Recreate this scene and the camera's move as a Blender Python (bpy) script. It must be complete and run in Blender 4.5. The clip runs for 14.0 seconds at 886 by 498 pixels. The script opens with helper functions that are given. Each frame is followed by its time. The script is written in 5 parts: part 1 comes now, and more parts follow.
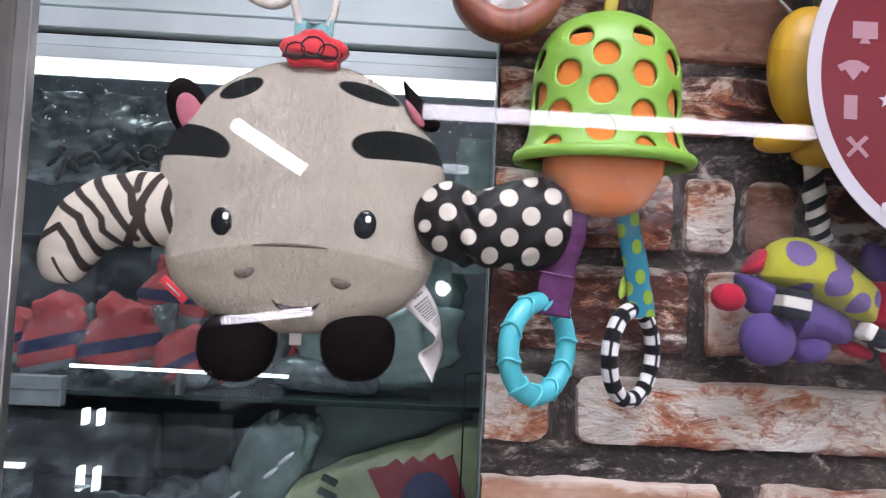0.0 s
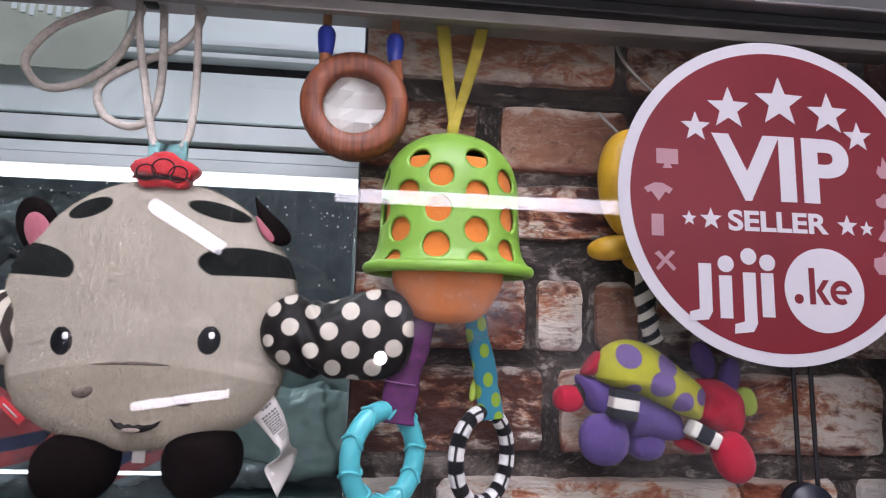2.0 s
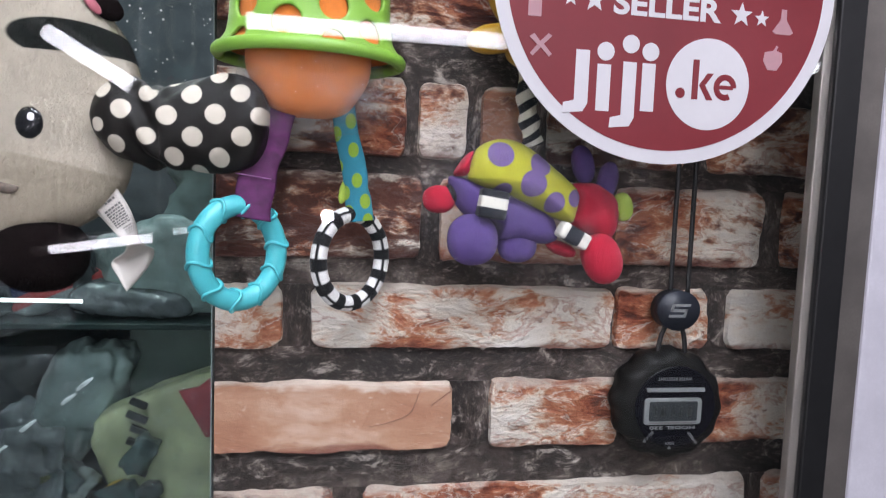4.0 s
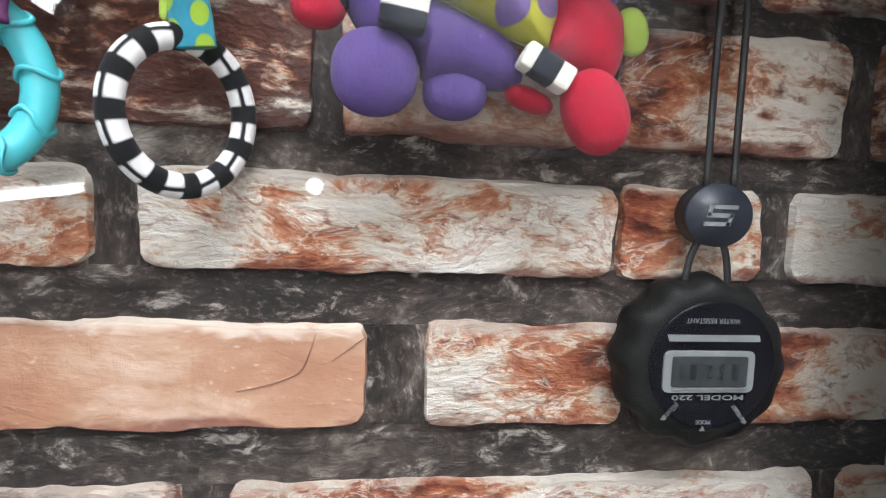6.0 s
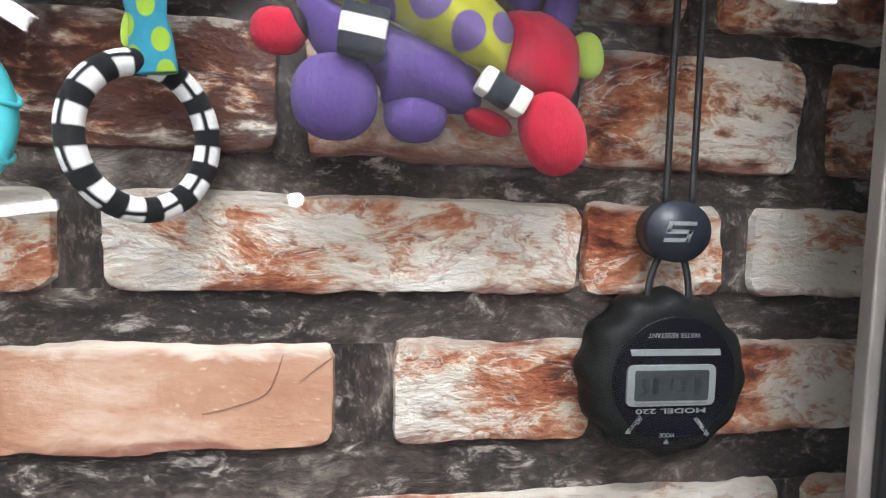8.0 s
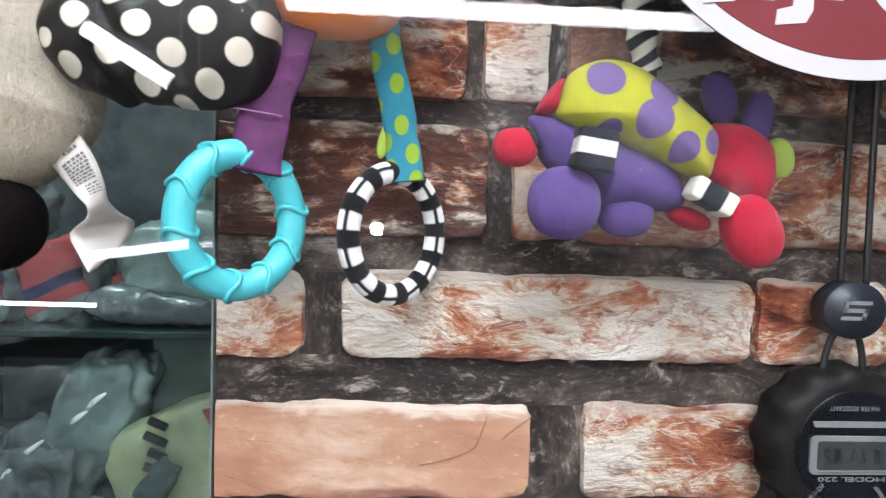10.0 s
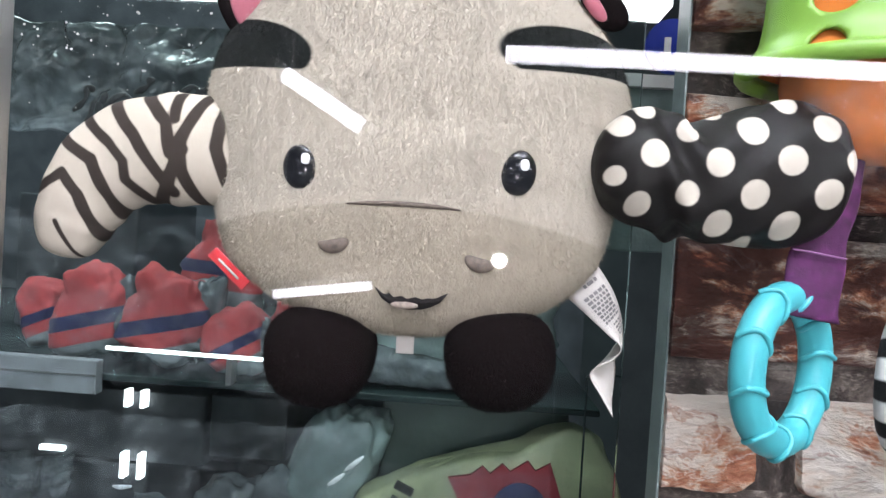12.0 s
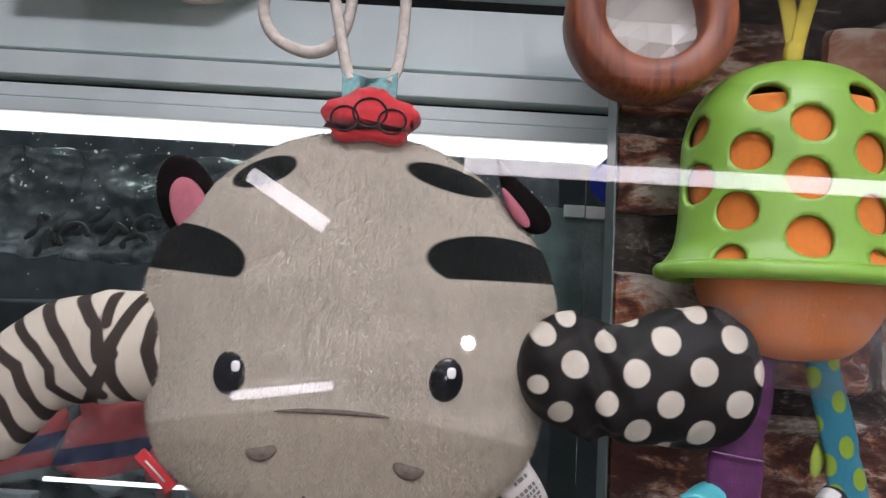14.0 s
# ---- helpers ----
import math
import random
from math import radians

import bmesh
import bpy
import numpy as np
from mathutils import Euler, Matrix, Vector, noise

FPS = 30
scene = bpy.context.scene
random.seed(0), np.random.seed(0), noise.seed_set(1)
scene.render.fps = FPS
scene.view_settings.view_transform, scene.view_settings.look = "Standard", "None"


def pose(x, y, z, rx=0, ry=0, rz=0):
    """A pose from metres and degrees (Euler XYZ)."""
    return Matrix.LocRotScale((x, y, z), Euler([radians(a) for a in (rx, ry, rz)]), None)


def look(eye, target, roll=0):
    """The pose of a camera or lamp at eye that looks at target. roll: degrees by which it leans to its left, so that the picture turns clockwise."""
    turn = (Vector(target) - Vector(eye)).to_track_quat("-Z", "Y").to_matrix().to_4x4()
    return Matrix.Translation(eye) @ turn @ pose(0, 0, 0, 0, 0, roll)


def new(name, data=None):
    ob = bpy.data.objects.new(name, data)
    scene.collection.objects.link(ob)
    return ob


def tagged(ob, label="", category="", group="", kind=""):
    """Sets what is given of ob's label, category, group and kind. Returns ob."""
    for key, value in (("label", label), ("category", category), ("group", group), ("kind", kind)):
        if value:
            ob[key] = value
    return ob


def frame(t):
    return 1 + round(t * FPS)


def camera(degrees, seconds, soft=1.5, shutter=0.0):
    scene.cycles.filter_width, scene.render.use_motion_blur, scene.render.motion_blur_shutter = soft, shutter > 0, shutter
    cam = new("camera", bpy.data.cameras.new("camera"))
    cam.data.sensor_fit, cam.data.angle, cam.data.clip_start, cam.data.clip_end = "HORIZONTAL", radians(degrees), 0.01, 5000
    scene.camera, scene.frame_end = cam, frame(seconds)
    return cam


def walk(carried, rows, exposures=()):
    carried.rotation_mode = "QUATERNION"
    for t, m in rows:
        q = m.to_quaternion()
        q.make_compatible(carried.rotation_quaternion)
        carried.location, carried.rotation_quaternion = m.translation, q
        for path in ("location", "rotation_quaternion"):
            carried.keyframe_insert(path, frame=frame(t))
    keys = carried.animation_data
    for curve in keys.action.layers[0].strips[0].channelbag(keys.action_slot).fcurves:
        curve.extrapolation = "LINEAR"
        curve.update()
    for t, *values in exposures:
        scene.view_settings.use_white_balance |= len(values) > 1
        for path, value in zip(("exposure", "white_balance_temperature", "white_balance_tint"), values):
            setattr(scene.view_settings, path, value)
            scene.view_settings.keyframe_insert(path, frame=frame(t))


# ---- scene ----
cam = camera(76.0, 14.0, 1.1, 0.25)
PATH = [
    (0, (-0.0762, -0.2875, 1.3823), (-0.0725, -0.0877, 1.3898), 2.9),
    (0.5, (-0.0696, -0.2893, 1.3891), (-0.0603, -0.0899, 1.4026), 2.9),
    (1, (-0.0601, -0.2939, 1.3967), (-0.0490, -0.0954, 1.4185), 2.6),
    (1.5, (-0.0421, -0.3046, 1.4039), (-0.0263, -0.1067, 1.4287), 2.2),
    (2, (-0.0265, -0.3038, 1.4076), (-0.0093, -0.1066, 1.4358), 1.6),
    (2.5, (-0.0053, -0.2957, 1.4045), (0.0136, -0.0985, 1.4314), 1.8),
    (3, (0.0114, -0.2954, 1.3955), (0.0392, -0.0974, 1.4032), 2.5),
    (3.5, (0.0234, -0.2921, 1.3869), (0.0540, -0.0945, 1.3818), 2.3),
    (4, (0.0228, -0.2911, 1.3738), (0.0528, -0.0940, 1.3586), 2.2),
    (4.2, (0.0209, -0.2910, 1.3731), (0.0522, -0.0944, 1.3543), 2.1),
    (6.3, (0.0787, -0.1894, 1.3210), (0.1006, 0.0086, 1.3028), 2.4),
    (6.5, (0.0758, -0.1900, 1.3202), (0.0943, 0.0082, 1.3003), 2.6),
    (7, (0.0879, -0.1930, 1.3229), (0.1137, 0.0047, 1.3071), 2.2),
    (7.2, (0.0922, -0.1947, 1.3222), (0.1230, 0.0023, 1.3070), 1.7),
    (9.3, (0.0503, -0.2071, 1.3434), (0.0697, -0.0083, 1.3332), 1.3),
    (9.5, (0.0464, -0.2115, 1.3428), (0.0615, -0.0122, 1.3364), 1.1),
    (10, (0.0256, -0.2170, 1.3504), (0.0376, -0.0175, 1.3421), 1.7),
    (10.5, (0.0017, -0.2159, 1.3525), (0.0106, -0.0162, 1.3460), 2.1),
    (11, (-0.0245, -0.2049, 1.3683), (-0.0316, -0.0054, 1.3559), 3.1),
    (11.5, (-0.0849, -0.2036, 1.3726), (-0.0903, -0.0038, 1.3651), 3.7),
    (12, (-0.1185, -0.2011, 1.3811), (-0.1271, -0.0013, 1.3772), 3.6),
    (12.5, (-0.1225, -0.1985, 1.3871), (-0.1322, 0.0012, 1.3916), 3.5),
    (13, (-0.1232, -0.1970, 1.3966), (-0.1302, 0.0024, 1.4102), 3.7),
    (13.5, (-0.1194, -0.2002, 1.4132), (-0.1226, -0.0007, 1.4272), 4.0),
    (14, (-0.1080, -0.2067, 1.4217), (-0.1089, -0.0077, 1.4407), 3.4),
]
walk(cam, [(t, look(eye, target, roll)) for t, eye, target, roll in PATH],
     [(0.0, -0.45, 6450, 29), (0.5, -0.50, 6450, 29), (1.5, -0.68, 6500, 31), (2.5, -0.60, 6550, 30), (3.0, -0.58, 6500, 29), (4.0, -0.38, 6500, 22), (6.5, 0.16, 6650, 15), (7.2, 0.22, 6650, 15), (9.5, 0.05, 6600, 15), (10.5, 0.12, 6600, 19), (11.5, 0.04, 6500, 18), (12.0, -0.06, 6500, 22), (12.5, -0.30, 6650, 25), (13.0, -0.58, 6700, 27), (13.5, -0.98, 6800, 27), (14.0, -0.98, 6800, 27)])

# ---- light and world ----
world = bpy.data.worlds.new("world")
scene.world = world
world.use_nodes = True
world.node_tree.nodes["Background"].inputs[0].default_value = (0.75, 0.85, 1.0, 1)
world.node_tree.nodes["Background"].inputs[1].default_value = 0.12


def area(name, eye, target, sx, sy, watts, colour=(1, 1, 1)):
    data = bpy.data.lights.new(name, "AREA")
    data.shape, data.size, data.size_y, data.energy, data.color = "RECTANGLE", sx, sy, watts, colour
    ob = new(name, data)
    ob.matrix_world = look(eye, target)
    return ob


# added fill lamps without a seen source, in front of the window and behind it
area("overhead_fill_light", (0.05, -1.02, 2.55), (0.05, -0.05, 1.45), 1.0, 0.22, 24, (0.86, 0.93, 1.0))
area("back_fill_light", (-0.5, 0.42, 2.6), (-0.4, 0.30, 1.2), 0.9, 0.3, 16, (0.80, 1.0, 0.97))
# fixed stand-in for a moving phone flash, placed to fit its mirror image
torch = bpy.data.lights.new("phone_flash_stand_in", "POINT")
torch.energy, torch.shadow_soft_size, torch.color = 7, 0.015, (0.97, 0.97, 1.0)
new("phone_flash_stand_in", torch).location = (-0.047, -1.17, 1.338)


# ---- materials ----
def nodes_of(name):
    m = bpy.data.materials.new(name)
    m.use_nodes = True
    nt = m.node_tree
    return m, nt, nt.nodes["Principled BSDF"]


def add(nt, kind, **values):
    n = nt.nodes.new(kind)
    for k, v in values.items():
        n.inputs[k].default_value = v
    return n


def mix_rgb(nt, fac, a, b):
    n = nt.nodes.new("ShaderNodeMix")
    n.data_type = "RGBA"
    for i, v in ((0, fac), (6, a), (7, b)):
        if isinstance(v, (int, float)):
            n.inputs[i].default_value = v
        elif isinstance(v, tuple):
            n.inputs[i].default_value = (*v[:3], 1)
        else:
            nt.links.new(v, n.inputs[i])
    return n.outputs[2]


def noise_out(nt, scale, detail=4, stretch=(1, 1, 1), rough=0.55):
    tc = nt.nodes.new("ShaderNodeTexCoord")
    mp = nt.nodes.new("ShaderNodeMapping")
    mp.inputs["Scale"].default_value = stretch
    nt.links.new(tc.outputs["Object"], mp.inputs["Vector"])
    n = add(nt, "ShaderNodeTexNoise", Scale=scale, Detail=detail, Roughness=rough)
    nt.links.new(mp.outputs[0], n.inputs["Vector"])
    return n.outputs["Fac"]


def ramp(nt, source, stops, ease="LINEAR"):
    r = nt.nodes.new("ShaderNodeValToRGB")
    r.color_ramp.interpolation = ease
    e = r.color_ramp.elements
    while len(e) < len(stops):
        e.new(0.5)
    for el, (p, c) in zip(e, stops):
        el.position, el.color = p, (*c, 1) if len(c) == 3 else c
    nt.links.new(source, r.inputs[0])
    return r.outputs[0]


def step(nt, name, soft=0.00025):
    """0 to 1 across the zero line of a stored mesh attribute."""
    a = nt.nodes.new("ShaderNodeAttribute")
    a.attribute_name = name
    m = add(nt, "ShaderNodeMapRange")
    m.inputs["From Min"].default_value, m.inputs["From Max"].default_value = -soft, soft
    nt.links.new(a.outputs["Fac"], m.inputs["Value"])
    return m.outputs[0]


def bump(nt, bsdf, source, strength, dist):
    b = add(nt, "ShaderNodeBump", Strength=strength, Distance=dist)
    nt.links.new(source, b.inputs["Height"])
    nt.links.new(b.outputs[0], bsdf.inputs["Normal"])


def simple(name, colour, rough=0.5, metal=0.0, vary=0.12, scale=120, fine=900, relief=0.0, sheen=0.0, coat=0.0, soft=0.0):
    m, nt, p = nodes_of(name)
    dark = tuple(c * (1 - vary * 2) for c in colour)
    lite = tuple(min(1, c * (1 + vary)) for c in colour)
    big, small = noise_out(nt, scale), noise_out(nt, fine, 3)
    c = mix_rgb(nt, ramp(nt, big, [(0.3, (0, 0, 0)), (0.7, (1, 1, 1))]), dark, lite)
    c = mix_rgb(nt, ramp(nt, small, [(0.35, (0.25,) * 3), (0.7, (0, 0, 0))]), c, dark)
    nt.links.new(c, p.inputs["Base Color"])
    p.inputs["Roughness"].default_value, p.inputs["Metallic"].default_value = rough, metal
    p.inputs["Sheen Weight"].default_value, p.inputs["Coat Weight"].default_value = sheen, coat
    p.inputs["Subsurface Weight"].default_value = soft
    if soft:
        p.inputs["Subsurface Radius"].default_value = (0.004, 0.004, 0.004)
    if relief:
        bump(nt, p, small, 0.6, relief)
    return m


def glow(name, colour, strength):
    m, nt, p = nodes_of(name)
    p.inputs["Base Color"].default_value = (0.8, 0.8, 0.8, 1)
    p.inputs["Emission Color"].default_value = (*colour, 1)
    p.inputs["Emission Strength"].default_value = strength
    return m


def glass(name, colour=(1, 1, 1), rough=0.0, ior=1.45):
    m, nt, p = nodes_of(name)
    p.inputs["Base Color"].default_value = (*colour, 1)
    p.inputs["Transmission Weight"].default_value, p.inputs["Roughness"].default_value, p.inputs["IOR"].default_value = 1, rough, ior
    return m


def plush(name, colour, second=None, third=None, attr="", attr2="", relief=0.0006, scale=700, sheen=0.1):
    """Short pile cloth; a second colour inside the mesh's own marked field."""
    m, nt, p = nodes_of(name)
    big, small = noise_out(nt, 45), noise_out(nt, scale, 6, (1, 1, 0.5), 0.72)
    c = mix_rgb(nt, ramp(nt, big, [(0.3, (0, 0, 0)), (0.75, (1, 1, 1))]), tuple(v * 0.84 for v in colour), colour)
    if attr2:
        c = mix_rgb(nt, step(nt, attr2, 0.0006), c, third)
    if attr:
        c = mix_rgb(nt, step(nt, attr), c, second)
    pile = nt.nodes.new("ShaderNodeMix")
    pile.data_type, pile.blend_type = "RGBA", "MULTIPLY"
    pile.inputs[0].default_value = 1.0
    nt.links.new(c, pile.inputs[6])
    nt.links.new(ramp(nt, small, [(0.34, (0.88,) * 3), (0.58, (1, 1, 1))]), pile.inputs[7])
    nt.links.new(pile.outputs[2], p.inputs["Base Color"])
    p.inputs["Roughness"].default_value, p.inputs["Sheen Weight"].default_value, p.inputs["Sheen Roughness"].default_value = 0.9, sheen, 0.5
    p.inputs["Specular IOR Level"].default_value = 0.08
    bump(nt, p, small, 0.8, relief)
    return m


def print_nodes(nt, stretch, warp, per_piece=0.0):
    """Noise fields on coordinates that are stretched along the joint and bent a little."""
    tc = nt.nodes.new("ShaderNodeTexCoord")
    mp = nt.nodes.new("ShaderNodeMapping")
    mp.inputs["Scale"].default_value = stretch
    nt.links.new(tc.outputs["Object"], mp.inputs["Vector"])
    bend = add(nt, "ShaderNodeTexNoise", Scale=22, Detail=3, Roughness=0.55)
    nt.links.new(mp.outputs[0], bend.inputs["Vector"])
    vm = nt.nodes.new("ShaderNodeVectorMath")
    vm.operation = "MULTIPLY_ADD"
    vm.inputs[1].default_value = (warp, warp, warp)
    nt.links.new(bend.outputs["Color"], vm.inputs[0])
    nt.links.new(mp.outputs[0], vm.inputs[2])
    source = vm.outputs[0]
    if per_piece:
        info = nt.nodes.new("ShaderNodeObjectInfo")
        off = nt.nodes.new("ShaderNodeVectorMath")
        off.operation = "SCALE"
        off.inputs[0].default_value = (per_piece, per_piece * 0.7, per_piece * 1.3)
        nt.links.new(info.outputs["Random"], off.inputs["Scale"])
        sm = nt.nodes.new("ShaderNodeVectorMath")
        nt.links.new(source, sm.inputs[0])
        nt.links.new(off.outputs[0], sm.inputs[1])
        source = sm.outputs[0]

    def nz(scale, detail, rough, dist=0.0):
        n = add(nt, "ShaderNodeTexNoise", Scale=scale, Detail=detail, Roughness=rough, Distortion=dist)
        nt.links.new(source, n.inputs["Vector"])
        return n.outputs["Fac"]
    return nz, tc


def math_of(nt, op, x, y=0.0, z=None):
    n = nt.nodes.new("ShaderNodeMath")
    n.operation = op
    for k, v in enumerate((x, y) if z is None else (x, y, z)):
        if isinstance(v, (int, float)):
            n.inputs[k].default_value = v
        else:
            nt.links.new(v, n.inputs[k])
    return n.outputs[0]


def brick_material():
    """Printed brick face, with relief light and shade in its colour. Each brick's own colour value tells how much lime,
    soot tone and smoothness it has.
    """
    m, nt, p = nodes_of("weathered_brick_print")
    info = nt.nodes.new("ShaderNodeObjectInfo")
    own = nt.nodes.new("ShaderNodeSeparateColor")
    nt.links.new(info.outputs["Color"], own.inputs[0])
    nz, tc = print_nodes(nt, (0.62, 1.0, 1.30), 0.022, 5.3)
    patch, layer, flake, chip, grit = nz(22, 2, 0.5), nz(52, 4, 0.6, 0.3), nz(120, 8, 0.68, 0.2), nz(380, 6, 0.7), nz(1500, 3, 0.6)
    # large lime fields, broken by lying clay layers and small flakes
    height = math_of(nt, "ADD", math_of(nt, "MULTIPLY", patch, 0.36), math_of(nt, "ADD", math_of(nt, "MULTIPLY", layer, 0.26), math_of(nt, "ADD", math_of(nt, "MULTIPLY", flake, 0.24), math_of(nt, "MULTIPLY", chip, 0.14))))
    lift = math_of(nt, "MULTIPLY", math_of(nt, "SUBTRACT", own.outputs[0], 0.50), 0.26)
    s = math_of(nt, "ADD", height, lift)
    rough_face = ramp(nt, s, [(0.375, (0.085, 0.020, 0.013)), (0.415, (0.25, 0.062, 0.032)), (0.445, (0.42, 0.135, 0.066)), (0.470, (0.56, 0.25, 0.14)), (0.487, (0.66, 0.43, 0.30)), (0.500, (0.74, 0.62, 0.50)), (0.530, (0.80, 0.73, 0.63)), (0.60, (0.84, 0.79, 0.72))])
    # soft clay streaks along the layers; the pale lip is a painted relief highlight
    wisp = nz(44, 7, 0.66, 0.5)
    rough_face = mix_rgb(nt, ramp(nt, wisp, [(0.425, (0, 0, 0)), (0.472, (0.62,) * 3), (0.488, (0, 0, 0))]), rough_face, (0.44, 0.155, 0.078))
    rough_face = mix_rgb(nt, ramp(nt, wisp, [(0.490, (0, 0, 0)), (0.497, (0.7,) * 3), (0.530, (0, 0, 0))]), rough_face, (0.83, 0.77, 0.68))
    # dark pits put the shade of the printed relief into the colour
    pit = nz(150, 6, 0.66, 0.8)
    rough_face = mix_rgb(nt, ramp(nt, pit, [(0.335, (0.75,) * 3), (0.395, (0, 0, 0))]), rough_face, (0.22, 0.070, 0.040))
    # smooth faces: even clay with faint pale scuffs
    smooth_face = ramp(nt, math_of(nt, "ADD", math_of(nt, "MULTIPLY", patch, 0.7), math_of(nt, "MULTIPLY", flake, 0.3)), [(0.36, (0.28, 0.125, 0.075)), (0.47, (0.345, 0.172, 0.104)), (0.55, (0.40, 0.228, 0.145)), (0.64, (0.50, 0.35, 0.265))])
    smooth_face = mix_rgb(nt, ramp(nt, chip, [(0.60, (0, 0, 0)), (0.68, (0.6,) * 3)]), smooth_face, (0.60, 0.46, 0.37))
    smooth_face = mix_rgb(nt, ramp(nt, chip, [(0.33, (0.6,) * 3), (0.40, (0, 0, 0))]), smooth_face, (0.27, 0.11, 0.068))
    c = mix_rgb(nt, own.outputs[2], rough_face, smooth_face)
    # lit upper edge and shaded lower edge, put into the print's colour
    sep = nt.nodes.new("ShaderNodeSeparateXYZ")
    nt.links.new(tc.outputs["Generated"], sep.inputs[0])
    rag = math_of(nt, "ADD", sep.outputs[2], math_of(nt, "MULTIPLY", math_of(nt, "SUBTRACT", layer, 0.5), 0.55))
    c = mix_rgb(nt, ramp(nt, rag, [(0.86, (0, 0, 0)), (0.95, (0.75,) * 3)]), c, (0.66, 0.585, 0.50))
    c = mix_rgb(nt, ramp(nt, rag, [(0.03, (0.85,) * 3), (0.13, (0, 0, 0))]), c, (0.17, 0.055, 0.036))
    # soot tone and printed shade, both painted dark into the low relief
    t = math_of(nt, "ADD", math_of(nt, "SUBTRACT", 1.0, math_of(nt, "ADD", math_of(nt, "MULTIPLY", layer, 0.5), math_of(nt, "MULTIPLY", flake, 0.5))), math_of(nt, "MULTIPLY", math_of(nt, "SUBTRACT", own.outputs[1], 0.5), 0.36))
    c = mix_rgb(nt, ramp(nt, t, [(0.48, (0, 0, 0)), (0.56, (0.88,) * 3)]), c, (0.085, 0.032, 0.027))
    c = mix_rgb(nt, ramp(nt, grit, [(0.30, (0.2,) * 3), (0.40, (0, 0, 0))]), c, (0.38, 0.19, 0.12))
    nt.links.new(c, p.inputs["Base Color"])
    p.inputs["Roughness"].default_value = 0.42
    p.inputs["Specular IOR Level"].default_value = 0.35
    bm_node = add(nt, "ShaderNodeBump", Distance=0.02)
    nt.links.new(math_of(nt, "MULTIPLY_ADD", own.outputs[2], -0.8, 1.0), bm_node.inputs["Strength"])
    nt.links.new(height, bm_node.inputs["Height"])
    nt.links.new(bm_node.outputs[0], p.inputs["Normal"])
    return m


def mortar_material(name, stretch):
    """Dark mortar with paler trowel strokes that run along the joint."""
    m, nt, p = nodes_of(name)
    nz, tc = print_nodes(nt, stretch, 0.020)
    cloud, stroke, crumb, g = nz(30, 4, 0.6), nz(105, 9, 0.74, 0.4), nz(360, 9, 0.78), nz(1300, 4, 0.7)
    c = ramp(nt, math_of(nt, "ADD", math_of(nt, "MULTIPLY", cloud, 0.5), math_of(nt, "MULTIPLY", stroke, 0.5)), [(0.40, (0.012, 0.008, 0.007)), (0.48, (0.027, 0.018, 0.015)), (0.54, (0.065, 0.047, 0.039)), (0.60, (0.17, 0.135, 0.115)), (0.67, (0.38, 0.33, 0.29))])
    c = mix_rgb(nt, ramp(nt, crumb, [(0.53, (0, 0, 0)), (0.63, (0.5,) * 3)]), c, (0.27, 0.23, 0.20))
    c = mix_rgb(nt, ramp(nt, crumb, [(0.36, (0.85,) * 3), (0.45, (0, 0, 0))]), c, (0.018, 0.012, 0.010))
    c = mix_rgb(nt, ramp(nt, stroke, [(0.56, (0, 0, 0)), (0.65, (0.78,) * 3)]), c, (0.47, 0.42, 0.37))
    c = mix_rgb(nt, ramp(nt, g, [(0.38, (0.35,) * 3), (0.46, (0, 0, 0))]), c, (0.02, 0.014, 0.012))
    nt.links.new(c, p.inputs["Base Color"])
    p.inputs["Roughness"].default_value = 0.42
    bump(nt, p, stroke, 0.8, 0.004)
    return m


def film_material(name, amount):
    """Thin clear wrapping: mostly see-through, with a little pale gloss."""
    m, nt, p = nodes_of(name)
    p.inputs["Base Color"].default_value = (0.45, 0.45, 0.48, 1)
    p.inputs["Roughness"].default_value = 0.12
    p.inputs["Specular IOR Level"].default_value = 1.0
    see = nt.nodes.new("ShaderNodeBsdfTransparent")
    mx = nt.nodes.new("ShaderNodeMixShader")
    wr = ramp(nt, noise_out(nt, 90, 5, (1, 1, 1), 0.6), [(0.40, (amount * 0.35,) * 3), (0.60, (amount,) * 3), (0.70, (amount * 2.0,) * 3)])
    nt.links.new(wr, mx.inputs[0])
    nt.links.new(see.outputs[0], mx.inputs[1])
    nt.links.new(p.outputs[0], mx.inputs[2])
    nt.links.new(mx.outputs[0], nt.nodes["Material Output"].inputs["Surface"])
    bump(nt, p, noise_out(nt, 160, 4, (1, 1, 1), 0.6), 0.7, 0.004)
    return m


def wood_material():
    m, nt, p = nodes_of("red_brown_wood")
    g = noise_out(nt, 620, 5, (1.0, 0.4, 0.09), 0.65)
    c = ramp(nt, g, [(0.35, (0.085, 0.014, 0.005)), (0.5, (0.20, 0.048, 0.015)), (0.68, (0.29, 0.080, 0.026))])
    nt.links.new(c, p.inputs["Base Color"])
    p.inputs["Roughness"].default_value = 0.45
    bump(nt, p, g, 0.3, 0.0004)
    return m


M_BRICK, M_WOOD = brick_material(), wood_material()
M_MORTAR, M_MORTARUP = mortar_material("dark_mortar_print", (0.66, 1, 1.25)), mortar_material("dark_upright_mortar_print", (1.2, 1, 0.7))
M_PANE, M_BACKPANE = glass("clear_window_glass", (0.97, 0.99, 0.98)), glass("greenish_glass", (0.82, 0.93, 0.92))
M_LENS = glass("clear_plastic_lens", (0.92, 0.90, 0.84), 0.06, 1.4)
M_LENS.node_tree.nodes["Principled BSDF"].inputs["Transmission Weight"].default_value = 0.6
